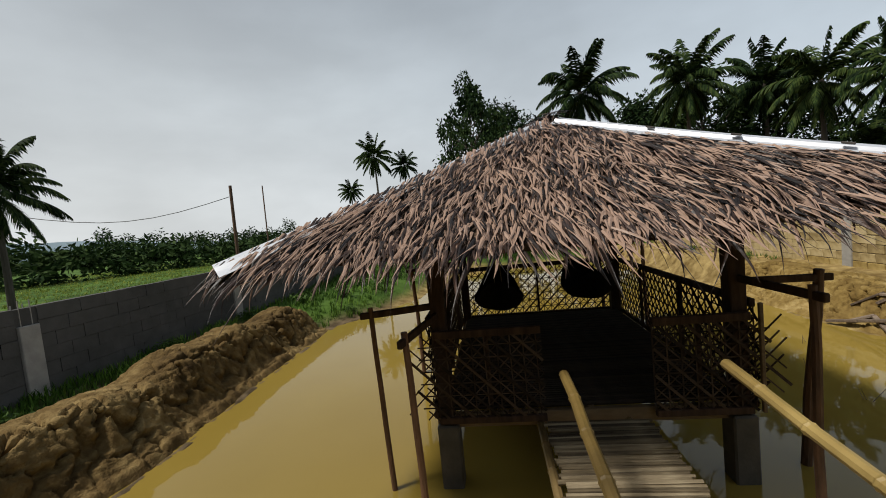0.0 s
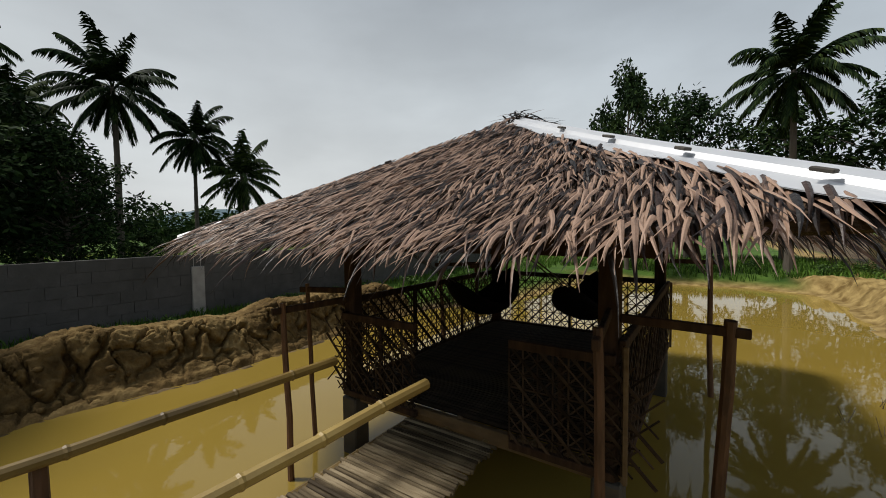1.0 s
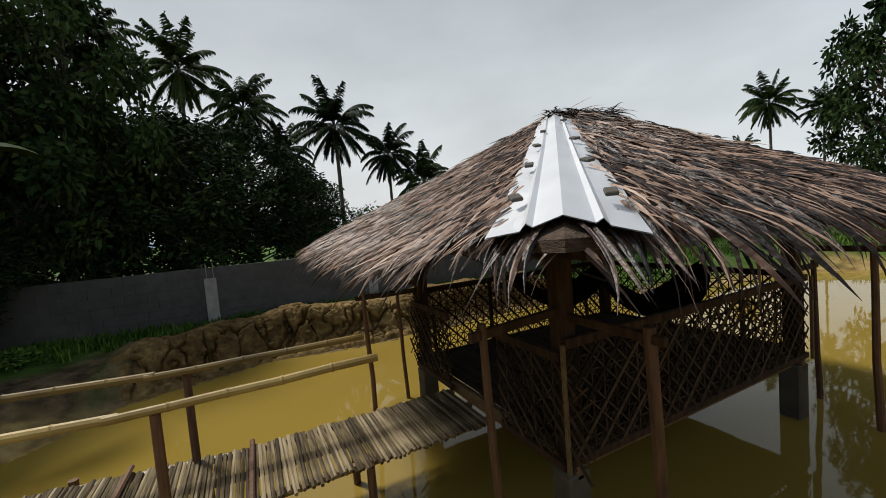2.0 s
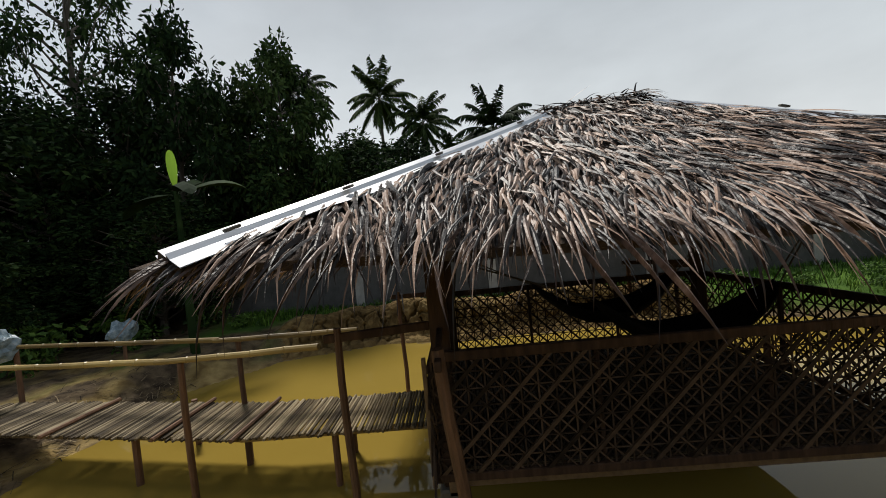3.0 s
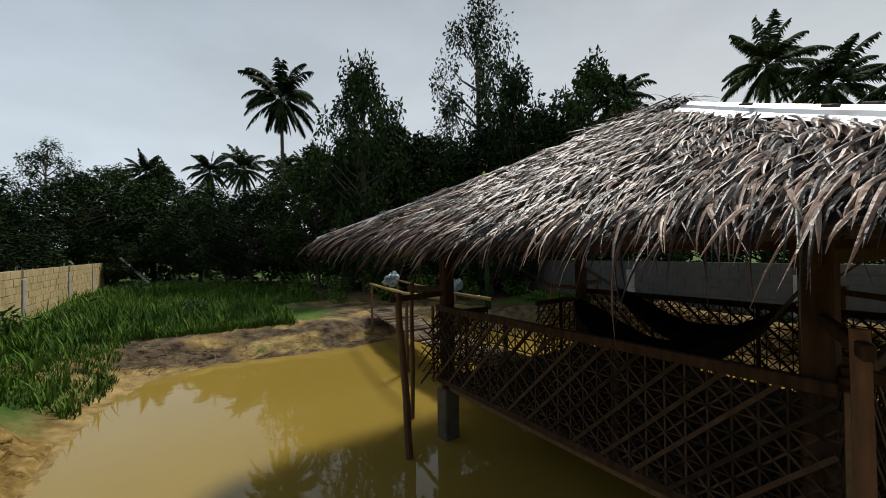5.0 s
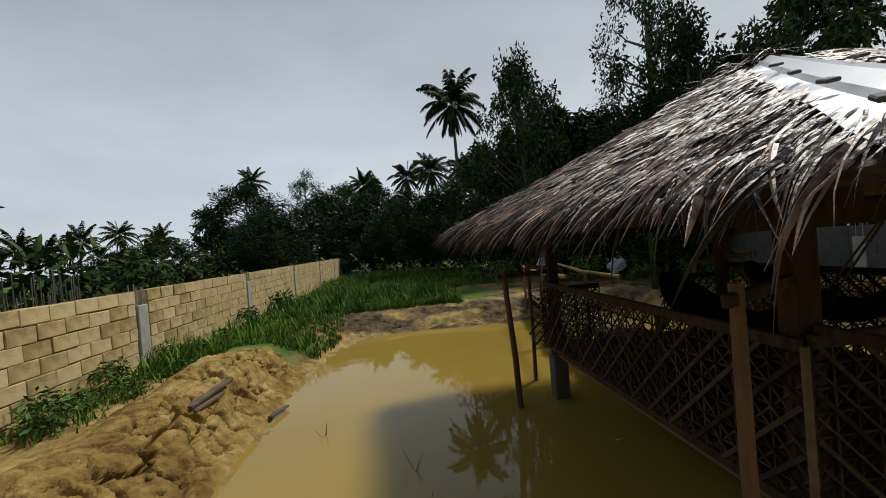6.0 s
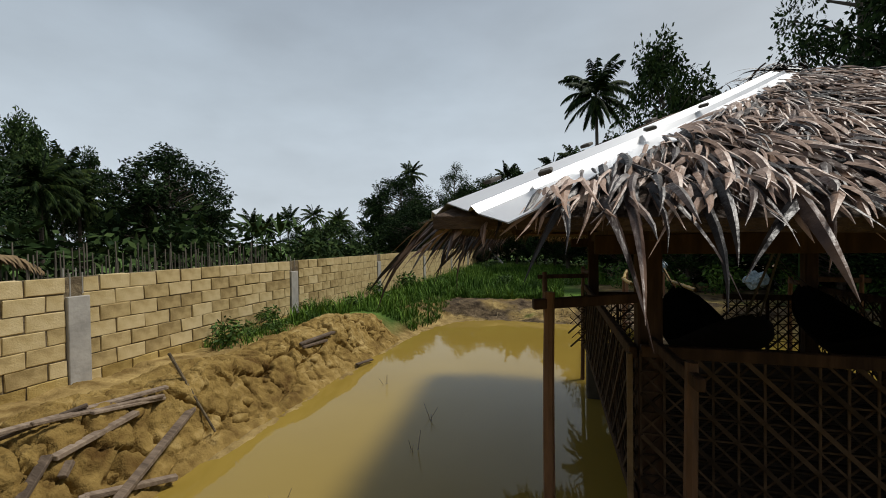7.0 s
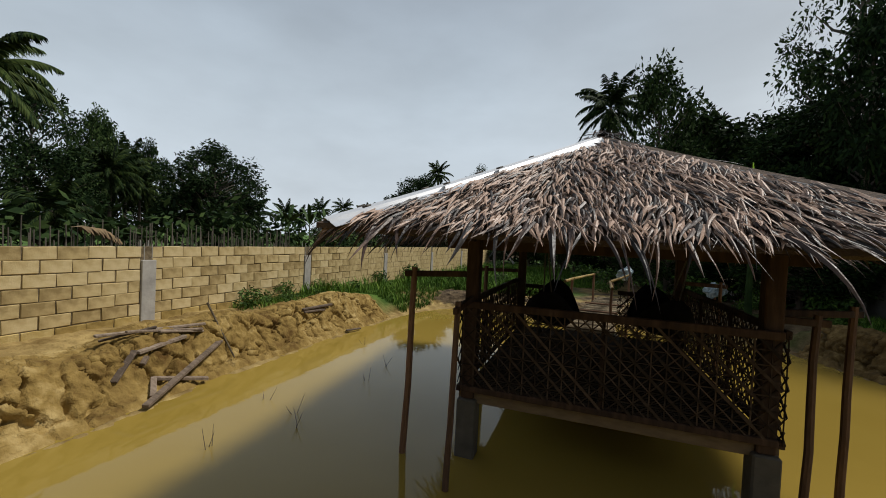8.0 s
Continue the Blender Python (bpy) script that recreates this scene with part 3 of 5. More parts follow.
# plates and rafters
for a, b in (((XW - 0.3, YS, 2.20), (XE + 0.3, YS, 2.20)), ((XW - 0.3, YN, 2.20), (XE + 0.3, YN, 2.20)), ((XW, YS - 0.3, 2.28), (XW, YN + 0.3, 2.28)), ((XE, YS - 0.3, 2.28), (XE, YN + 0.3, 2.28))):
    bm = bmesh.new()
    beam(bm, a, b, 0.06, 0.12)
    part("wall_plate", bm, TIMBER, hut)


def slope_frames():
    """The four roof slopes: eave ends, ridge ends and outward direction."""
    rs, rn = (RIDGE_X, RIDGE_S, RIDGE_Z), (RIDGE_X, RIDGE_N, RIDGE_ZN)
    return [(CORNER_SW, CORNER_SE, rs, rs, (0, -1)), (CORNER_SE, CORNER_NE, rs, rn, (1, 0)), (CORNER_NE, CORNER_NW, rn, rn, (0, 1)), (CORNER_NW, CORNER_SW, rn, rs, (-1, 0))]


def roof_point(fr, u, v, lift=0.0):
    """u along the eave, v from eave (0) to ridge (1)."""
    e0, e1, r0, r1, out = fr
    p = Vector(e0).lerp(Vector(e1), u).lerp(Vector(r0).lerp(Vector(r1), u), v)
    p.z += lift - 0.025 * math.sin(math.pi * v) - 0.05 * math.sin(math.pi * u) * (1 - v)
    return p


def leaf_mesh(bm, base, along, side, up, length, width, droop, twist, segs=4, bend=0.0):
    """One folded thatch blade that starts at base, runs along and droops."""
    rows = []
    p, d = base.copy(), along.copy()
    for i in range(segs + 1):
        s = i / segs
        w = width * (0.85 + 0.3 * s) * (1 - s ** 1.5) + 0.0012
        sd = (side + up * math.sin(twist * s)).normalized()
        rows.append([bm.verts.new(p - sd * w / 2), bm.verts.new(p + up * w * 0.28), bm.verts.new(p + sd * w / 2)])
        d = (d + Vector((0, 0, -droop * (0.3 + s))) + side * bend * s).normalized()
        p = p + d * (length / segs)
    for a, b in zip(rows, rows[1:]):
        bm.faces.new((a[0], a[1], b[1], b[0]))
        bm.faces.new((a[1], a[2], b[2], b[1]))


BLADES = []
for i in range(12):
    rnd = random.Random(70 + i)
    bm = bmesh.new()
    leaf_mesh(bm, Vector((0, 0, 0)), Vector((1, 0, 0)), Vector((0, 1, 0)), Vector((0, 0, 1)), rnd.uniform(0.26, 0.50), rnd.uniform(0.026, 0.050), rnd.uniform(0.04, 0.26), rnd.uniform(-1.8, 1.8), 6, rnd.uniform(-0.15, 0.15))
    BLADES.append(mesh_of("thatch_leaf", bm, THATCH))


def thatch(parent):
    rnd = random.Random(11)
    for fr in slope_frames():
        e0, e1, r0, r1, out = fr
        width = (Vector(e1) - Vector(e0)).length
        run = (roof_point(fr, 0.5, 0) - roof_point(fr, 0.5, 1))
        down = run.normalized()
        side = Vector((-out[1], out[0], 0))
        up = side.cross(down)
        if up.z < 0:
            up = -up
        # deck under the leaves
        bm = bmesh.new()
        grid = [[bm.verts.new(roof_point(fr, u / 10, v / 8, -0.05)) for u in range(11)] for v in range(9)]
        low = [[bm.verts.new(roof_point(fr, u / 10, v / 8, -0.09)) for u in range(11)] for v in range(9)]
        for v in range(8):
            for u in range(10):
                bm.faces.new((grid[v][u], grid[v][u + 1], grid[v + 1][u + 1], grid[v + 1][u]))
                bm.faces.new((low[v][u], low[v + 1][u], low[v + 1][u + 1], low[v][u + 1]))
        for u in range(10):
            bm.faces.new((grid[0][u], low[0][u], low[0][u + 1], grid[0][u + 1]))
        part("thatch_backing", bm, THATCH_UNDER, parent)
        bm = bmesh.new()
        rows = 26
        flip = 1 if (Vector(e1) - Vector(e0)).dot(side) > 0 else -1
        for r in range(-1 if out[1] < 0 else 1, rows + 1):
            v = r / rows * 0.985
            here = width * (1 - v) + (Vector(r1) - Vector(r0)).length * v
            count = int(here / (0.0155 if out[1] < 0 or out[0] < 0 else 0.0185))
            for i in range(count):
                u = (i + rnd.random()) / count
                if r < 1 and not 0.07 < u < 0.88:
                    continue
                vv = min(0.99, v + rnd.uniform(-0.03, 0.03))
                hip = max(0.0, 1 - min(u, 1 - u) * here / 0.32)
                base = roof_point(fr, u, vv, rnd.uniform(-0.035, 0.035) * (1 - hip) + (0.035 * min(1, vv * 4) - 0.03 if (e0 if u < 0.5 else e1) == CORNER_SW and out[1] < 0 else -0.115) * hip)
                swirl = noise.noise(base * 1.7) * 0.5
                fan = ((u - 0.5) * 0.45 + swirl + rnd.gauss(0, 0.20)) * (1 - 0.8 * hip)
                along = (down + side * fan * flip + up * rnd.uniform(-0.02, 0.30) * (1 - hip)).normalized()
                length = rnd.uniform(0.17, 0.36)
                low_east = r < 6 and out[0] > 0
                if low_east:
                    length *= rnd.uniform(1.0, 1.45)
                if r < 5 and min(u, 1 - u) < 0.05:
                    length *= 0.6
                leaf_mesh(bm, base, along, along.cross(up).normalized(), up, length, rnd.uniform(0.014, 0.040) * (0.7 if low_east else 0.78 if out[1] < 0 or out[0] < 0 else 1.0), rnd.uniform(0.0, 0.24) + (0.16 if low_east else 0), rnd.uniform(-1.5, 1.5), 4, rnd.uniform(-0.22, 0.22))
        tagged(part("thatch", bm, THATCH, parent), kind="stuff")
        # single long blades hanging over the eave
        gap = 0.05 if out[0] > 0 else 0.075
        for i in range(int(width / gap)):
            u = (i + rnd.random()) / int(width / gap)
            if min(u, 1 - u) < (0.05 if out[0] > 0 else 0.08):
                continue
            base = roof_point(fr, u, rnd.uniform(0.0, 0.07), rnd.uniform(-0.02, 0.02))
            fan = (u - 0.5) * 0.8 + rnd.gauss(0, 0.22)
            along = (down + side * fan * flip).normalized()
            sd = along.cross(up).normalized()
            m = Matrix((along, sd, up)).transposed()
            ob = part("thatch_leaf", BLADES[rnd.randrange(len(BLADES))], None, parent)
            k = rnd.uniform(0.75, 1.3) * (1.2 if out[1] else 1.0)
            ob.matrix_local = Matrix.Translation(base) @ m.to_4x4() @ Matrix.Diagonal((k, k * (0.42 if out[0] > 0 else 0.72), k * (1.5 if out[0] > 0 else 1.0), 1))
        # corner tufts that hang past the end of the hip sheet
        for corner, u0 in ((e0, 0.0), (e1, 1.0)):
            if corner == CORNER_NE:
                continue
            for i in range(26):
                u = abs(u0 - rnd.uniform(0.012, 0.085))
                base = roof_point(fr, u, rnd.uniform(0.0, 0.05), -0.03)
                along = (Vector((corner[0], corner[1], 0)).normalized() * 0.7 + down * rnd.uniform(0.5, 1.1) + Vector((0, 0, -0.5 if corner == CORNER_SW else -0.25))).normalized()
                m = Matrix((along, along.cross(up).normalized(), up)).transposed()
                k = rnd.uniform(0.75, 1.15) if corner == CORNER_SW else rnd.uniform(0.5, 0.85)
                ob = part("thatch_leaf", BLADES[rnd.randrange(len(BLADES))], None, parent)
                ob.matrix_local = Matrix.Translation(base) @ m.to_4x4() @ Matrix.Diagonal((k, k, k, 1))
        # battens under the deck
        for k in range(5):
            v = 0.06 + k * 0.2
            bm = bmesh.new()
            rod(bm, roof_point(fr, 0.02, v, -0.13), roof_point(fr, 0.98, v, -0.13), 0.022, seg=6)
            part("batten", bm, POLE, parent)
        for k in range(7):
            u = 0.08 + k * 0.14
            bm = bmesh.new()
            rod(bm, roof_point(fr, u, 0.09, -0.16), roof_point(fr, 0.5 + (u - 0.5) * 0.3, 0.96, -0.16), 0.026, seg=6)
            part("rafter", bm, TIMBER, parent)


thatch(hut)


def ridge_cap(parent):
    """Ragged loose blades laid over the ridge, some standing up."""
    rnd = random.Random(12)
    bm = bmesh.new()
    for i in range(460):
        f = rnd.uniform(-0.06, 1.06)
        base = Vector((RIDGE_X + rnd.gauss(0, 0.05), RIDGE_S + (RIDGE_N - RIDGE_S) * f, RIDGE_Z + (RIDGE_ZN - RIDGE_Z) * f + rnd.uniform(-0.05, 0.015)))
        a = rnd.uniform(0, 6.283)
        lift = rnd.uniform(-0.35, 0.12) if rnd.random() < 0.975 else rnd.uniform(0.2, 0.6)
        along = Vector((math.cos(a), math.sin(a), lift)).normalized()
        sd = along.cross(Vector((0, 0, 1))).normalized()
        leaf_mesh(bm, base, along, sd, sd.cross(along), rnd.uniform(0.14, 0.34), rnd.uniform(0.008, 0.028), rnd.uniform(0.05, 0.3), rnd.uniform(-1.5, 1.5), 4, rnd.uniform(-0.25, 0.25))
    tagged(part("ridge_thatch", bm, THATCH, parent), kind="stuff")


ridge_cap(hut)


def flashing(a, b, parent, wide=1.0, sink=0.03, east=0.92):
    """A folded galvanised sheet over one hip, with two ribs and upturned wavy edges."""
    a, b = Vector(a), Vector(b)
    d = (b - a).normalized()
    side = Vector((0, 0, 1)).cross(d).normalized()
    up = d.cross(side)
    if up.z < 0:
        up = -up
    bm = bmesh.new()
    prof = [(-0.24, -0.062), (-0.13, -0.036), (-0.11, -0.010), (-0.09, -0.024), (0.0, 0.010), (0.09, -0.024), (0.11, -0.010), (0.13, -0.036), (0.24, -0.062)]
    rows = []
    n = 14
    for layer in (0.0, -0.004):
        for i in range(n + 1):
            u = i / n
            c = a.lerp(b, u)
            c.z -= 0.02 * math.sin(math.pi * u)
            rows.append([bm.verts.new(c + side * s * (wide if s < 0 else east) * (1 - 0.35 * u) + up * (h - sink - (0.03 if s > 0.05 and east < 0.7 else 0.0) + layer + (0.012 * math.sin(u * 21 + s * 9) if abs(s) > 0.2 else 0))) for s, h in prof])
    for base, flip in ((0, False), (n + 1, True)):
        for i in range(n):
            for j in range(len(prof) - 1):
                f = (rows[base + i][j], rows[base + i][j + 1], rows[base + i + 1][j + 1], rows[base + i + 1][j])
                bm.faces.new(f[::-1] if flip else f)
    part("hip_flashing", bm, METAL, parent, "folded galvanised sheet metal hip flashing")


RIDGE_ENDS = {CORNER_SE: (RIDGE_X, RIDGE_S, RIDGE_Z), CORNER_NE: (RIDGE_X, RIDGE_N, RIDGE_ZN), CORNER_NW: (RIDGE_X, RIDGE_N, RIDGE_ZN), CORNER_SW: (RIDGE_X, RIDGE_S, RIDGE_Z)}
for a, b in RIDGE_ENDS.items():
    b = Vector(a).lerp(Vector(b), 0.955)
    flashing(Vector(a).lerp(Vector(b), 0.015) if a == CORNER_NE else Vector(a).lerp(Vector(b), 0.03) if a == CORNER_SE else a, b, hut, 1.06, {CORNER_NW: 0.075, CORNER_NE: 0.034, CORNER_SE: 0.024}.get(a, 0.03), 0.95 if a == CORNER_NE else 1.06)


def lattice(name, a, b, z0, z1, parent, grid=0.115, over0=0.0, over1=0.0, rising=False):
    """A bamboo lattice panel from a to b: uprights, bars and both diagonals, with a sawn top rail."""
    a, b = Vector((*a, 0)), Vector((*b, 0))
    d = (b - a)
    length = d.length
    d.normalize()
    n = Vector((-d.y, d.x, 0))
    panel = part(name, bmesh.new(), SLAT, parent)
    rnd = random.Random(len(name) + int(a.x * 10))
    cache = {}

    def slat(p, q, w, off):
        """p, q: metres along the panel and height."""
        v = Vector(q) - Vector(p)
        key = (round(v.length, 2), w)
        if key not in cache:
            bm = bmesh.new()
            box(bm, (0, 0, 0), (key[0], 0.007, w))
            cache[key] = mesh_of("slat", bm, SLAT)
        ob = part("slat", cache[key], None, panel)
        c = (Vector(p) + Vector(q)) / 2
        turn = Matrix((d, n, Vector((0, 0, 1)))).transposed() @ Matrix.Rotation(-math.atan2(v.y, v.x), 3, "Y")
        ob.matrix_local = Matrix.Translation(a + d * c.x + n * off + Vector((0, 0, c.y))) @ turn.to_4x4()

    nz = max(2, round((z1 - z0) / grid))
    cell = (z1 - z0) / nz
    nx = int(length / cell)
    for i in range(nx + 1):
        slat((i * cell, z0 - rnd.uniform(0, 0.03)), (i * cell, z1), 0.012, 0.0)
    for j in range(1, nz):
        slat((-over0 * 0.5, z0 + j * cell), (length + over1 * 0.5, z0 + j * cell), 0.011, 0.009)
    h = z1 - z0
    for i in range(-nz, nx + 1):
        k = i * cell
        lo, hi = max(-over0 * rnd.uniform(0.3, 1), k), min(length + over1 * rnd.uniform(0.3, 1), k + h)
        if hi - lo > 0.08:
            slat((lo, z0 + lo - k), (hi, z0 + hi - k), 0.012, 0.017)
            slat((lo, z1 - (lo - k)), (hi, z1 - (hi - k)), 0.012, -0.009)
            if i % 2 == 0:
                if rising:
                    slat((lo, z0 + lo - k), (hi, z0 + hi - k), 0.026, -0.018)
                else:
                    slat((lo, z1 - (lo - k)), (hi, z1 - (hi - k)), 0.024, -0.018)
    for z, w in ((z1, 0.07), (z0, 0.06)):
        bm = bmesh.new()
        beam(bm, a + Vector((0, 0, z)), b + Vector((0, 0, z)), 0.045, w)
        part("rail", bm, TIMBER, panel)
    for s in range(1, max(2, round(length / 1.1))):
        bm = bmesh.new()
        p = a + d * length * s / max(2, round(length / 1.1)) + n * 0.05
        box(bm, p + Vector((0, 0, (z0 + z1) / 2)), (0.035, 0.035, z1 - z0), None, 0.004)
        part("stud", bm, TIMBER, panel)
    return panel


OUT = 0.095
lattice("lattice_panel", (XE + OUT, YS - 0.08), (XE + OUT, YN + 0.08), 0.70, RAIL - 0.03, hut, over0=0.04, rising=True)
lattice("lattice_panel", (XE + 0.06, YN + OUT), (XW - 0.06, YN + OUT), 0.72, RAIL - 0.01, hut)
lattice("lattice_panel", (XW - OUT, YN + 0.08), (XW - OUT, YS - 0.08), 0.70, RAIL, hut, rising=True)
lattice("lattice_panel", (XW - 0.06, YS - OUT), (-0.30, YS - OUT), 0.66, 1.46, hut, over0=0.3)
lattice("lattice_panel", (0.62, YS - OUT), (XE + 0.06, YS - OUT), 0.66, 1.46, hut, over1=0.3)

for x, y in ((XE + 0.125, YS - 0.125), (XE + 0.125, YN + 0.125)):
    bm = bmesh.new()
    box(bm, (x, y, 1.11), (0.03, 0.03, 0.92), None, 0.004)
    part("corner_strip", bm, TIMBER_PALE, hut)

# outrigger poles beside the corner posts
for (x, y), (px, py), top, r in (((-1.36, -2.50), (XW, YS), 1.68, 0.030), ((-1.80, -1.90), (XW, YS), 1.76, 0.026), ((2.0, -1.76), (XE, YS), 1.78, 0.040), ((1.41, -2.50), (XE, YS), 1.82, 0.03),
                                 ((1.90, 1.80), (XE, YN), 1.93, 0.034), ((1.29, 2.20), (XE, YN), 1.68, 0.03), ((-2.0, 1.0), (XW, YN), 1.80, 0.034), ((-1.55, 1.45), (XW, YN), 1.75, 0.032)):
    pole = thing("bracing_pole", "slim dark wooden pole standing in the pond beside the hut", "pole", "bracing poles round the hut")
    bm = bmesh.new()
    rod(bm, (x + (-0.06 if (x, y) == (2.0, -1.76) else 0.04), y + (0.19 if (x, y) == (2.0, -1.76) else 0.03), -0.5), (x, y, top), r * 1.1, r * 0.9, 8, 6, 0.025, seed=int(x * 31 + y * 17))
    part("pole", bm, POLE, pole)
    bm = bmesh.new()
    e = (Vector((x, y, 0)) - Vector((px, py, 0))).normalized()
    beam(bm, (px + e.x * 0.07, py + e.y * 0.07, top - 0.05), (x + e.x * 0.10, y + e.y * 0.10, top - 0.07), 0.04, 0.06)
    part("cross_bar", bm, TIMBER, pole)

# ---- footbridge ----
def lean(y):
    return -0.18 * max(0.0, -3.9 - y)


bridge = thing("footbridge", "narrow footbridge of split bamboo slats over the pond", "bridge")
BW, BE, BY0, BY1, BZ = -0.33, 0.53, -8.1, -1.95, 0.64
bm = bmesh.new()
rod(bm, (BW, 0, 0), (BE, 0, 0), 0.0165, 0.014, seg=6)
slat_a = mesh_of("deck_slat", bm, DECK)
rnd = random.Random(2)
for i in range(186):
    ob = part("deck_slat", slat_a, None, bridge)
    y = BY0 + 0.03 + i * (BY1 - BY0) / 186
    ob.location = (rnd.uniform(-0.03, 0.03) + lean(y), y, BZ + rnd.uniform(-0.006, 0.006))
    ob.rotation_euler = (rnd.uniform(0, 3), rnd.uniform(-0.01, 0.01), rnd.uniform(-0.02, 0.02))


for x in (-0.36, 0.02, 0.40):
    bm = bmesh.new()
    rod(bm, (x, -3.9, BZ - 0.05), (x, BY1 + 0.1, BZ - 0.05), 0.034, seg=8, knots=True)
    part("bearer", bm, BAMBOO, bridge)
    bm = bmesh.new()
    rod(bm, (x + lean(BY0), BY0 - 0.1, BZ - 0.05), (x, -3.85, BZ - 0.05), 0.034, seg=8, knots=True)
    part("bearer", bm, BAMBOO, bridge)
for y in (-3.86, -4.75, -6.2):
    bm = bmesh.new()
    rod(bm, (BW - 0.05 + lean(y), y, BZ + 0.035), (BE + 0.08 + lean(y), y - 0.02, BZ + 0.035), 0.022, seg=6)
    part("cross_bar", bm, POLE, bridge, "dark bamboo bar tied across the deck")
for x, y in ((-0.36, -4.28), (0.52, -4.34)):
    bm = bmesh.new()
    rod(bm, (x, y, -0.5), (x, y, 1.43), 0.034, 0.03, 8, 4, 0.03, seed=int(x * 10))
    part("rail_post", bm, POLE, bridge)
for x, y in ((-0.15, -4.2), (-0.55, -5.2), (0.3, -5.3), (-0.3, -3.0), (0.3, -3.0)):
    bm = bmesh.new()
    rod(bm, (x + lean(y), y, -0.5), (x + lean(y), y, BZ - 0.05), 0.036, seg=8)
    part("support_post", bm, POLE, bridge)
for x, y in ((-1.05, -7.85), (-0.02, -7.25)):
    bm = bmesh.new()
    rod(bm, (x, y, 0.2), (x, y, 1.45), 0.032, seg=8)
    part("rail_post", bm, POLE, bridge)
for a, b in (((-0.32, -4.55, 1.435), (-0.27, -2.82, 1.43)), ((-1.08, -7.95, 1.43), (-0.325, -4.48, 1.44)), ((0.50, -4.60, 1.45), (0.62, -2.95, 1.50)), ((-0.04, -7.4, 1.42), (0.495, -4.52, 1.45))):
    bm = bmesh.new()
    rod(bm, a, b, 0.027, 0.031, 9, knots=True, wob=0.02, seed=int(a[1] * 7))
    part("handrail", bm, RAIL_POLE, bridge, "mottled yellow bamboo pole handrail")


# ---- trees ----
def frond(bm, rnd, azim, lift, length, droop):
    """One palm frond: an arching midrib with two rows of drooping leaflets."""
    d = Vector((math.cos(azim) * math.cos(lift), math.sin(azim) * math.cos(lift), math.sin(lift)))
    p = Vector((0, 0, 0)) + d * 0.15
    n = 46
    side = Vector((-math.sin(azim), math.cos(azim), 0))
    old = None
    for i in range(n + 1):
        s = i / n
        r = 0.035 * (1 - s) + 0.006
        ring = [bm.verts.new(p + side * r), bm.verts.new(p - side * r)]
        if old:
            bm.faces.new((old[0], old[1], ring[1], ring[0]))
        old = ring
        if s > 0.1:
            reach = length * 0.24 * math.sin(math.pi * min(1, 0.16 + 0.78 * s)) ** 0.6
            for sg in (-1, 1):
                out = (side * sg * 0.62 + d * 0.75 + Vector((0, 0, rnd.uniform(-1.25, -0.45) * (0.6 + 0.6 * s)))).normalized()
                tip = p + out * reach * rnd.uniform(0.8, 1.1)
                mid = p + out * reach * 0.5 + Vector((0, 0, 0.05))
                w = d * 0.062
                a, b, c, e, t = bm.verts.new(p - w * 0.5), bm.verts.new(p + w * 0.6), bm.verts.new(mid + w), bm.verts.new(mid - w * 0.7), bm.verts.new(tip - Vector((0, 0, 0.10 * reach)))
                bm.faces.new((a, b, c, e))
                bm.faces.new((e, c, t))
        d = (d + Vector((0, 0, -droop / n * (0.5 + 1.5 * s)))).normalized()
        p = p + d * (length / n)


def palm_crown(seed):
    rnd = random.Random(seed)
    bm = bmesh.new()
    n = 40
    for i in range(n):
        az = i * 2.39996 + rnd.uniform(-0.25, 0.25)
        lift = math.radians(78 - 158 * (i / n) ** 1.05 + rnd.uniform(-8, 8))
        frond(bm, rnd, az, lift, rnd.uniform(2.5, 3.3) * (1 if i < 30 else 0.8), rnd.uniform(0.9, 1.5) if lift > 0 else 0.8)
    for i in range(9):
        a = rnd.uniform(0, 6.28)
        bmesh.ops.create_icosphere(bm, subdivisions=1, radius=0.13, matrix=Matrix.Translation((0.25 * math.cos(a), 0.25 * math.sin(a), rnd.uniform(-0.5, -0.15))))
    return mesh_of("crown", bm, PALM_LEAF)


CROWNS = [palm_crown(i) for i in range(4)]


def palm_trunk(seed):
    rnd = random.Random(seed)
    bm = bmesh.new()
    n, old = 14, None
    bend = rnd.uniform(-0.035, 0.035)
    for i in range(n + 1):
        s = i / n
        for r in ((0.17 - 0.07 * s + 0.10 * max(0, 0.1 - s) * 4) * k for k in (1.06, 0.97)):
            c = Vector((bend * 10 * (s - s * s), bend * 4 * (s - s * s), s))
            ring = [bm.verts.new(c + Vector((r * math.cos(j * math.pi / 4), r * math.sin(j * math.pi / 4), 0))) for j in range(8)]
            if old:
                for j in range(8):
                    bm.faces.new((old[j], old[(j + 1) % 8], ring[(j + 1) % 8], ring[j]))
            old = ring
    return mesh_of("trunk", bm, BARK)


TRUNKS = [palm_trunk(i) for i in range(3)]


def palm(x, y, top, s=1.0, k=0):
    """A coconut palm whose highest frond tips reach top."""
    z = ground_z(x, y) - 0.1
    crown_z = top - 2.55 * s
    t = thing("coconut_palm", "tall slender coconut palm with drooping green fronds", "palm tree", "coconut palms", at=(x, y, z))
    o = part("trunk", TRUNKS[k % 3], None, t)
    o.scale = (s, s, crown_z - z + 0.1)
    o = part("crown", CROWNS[k % 4], None, t)
    o.location, o.scale, o.rotation_euler = (0, 0, crown_z - z), (s, s, s), (0, 0, k * 1.9)


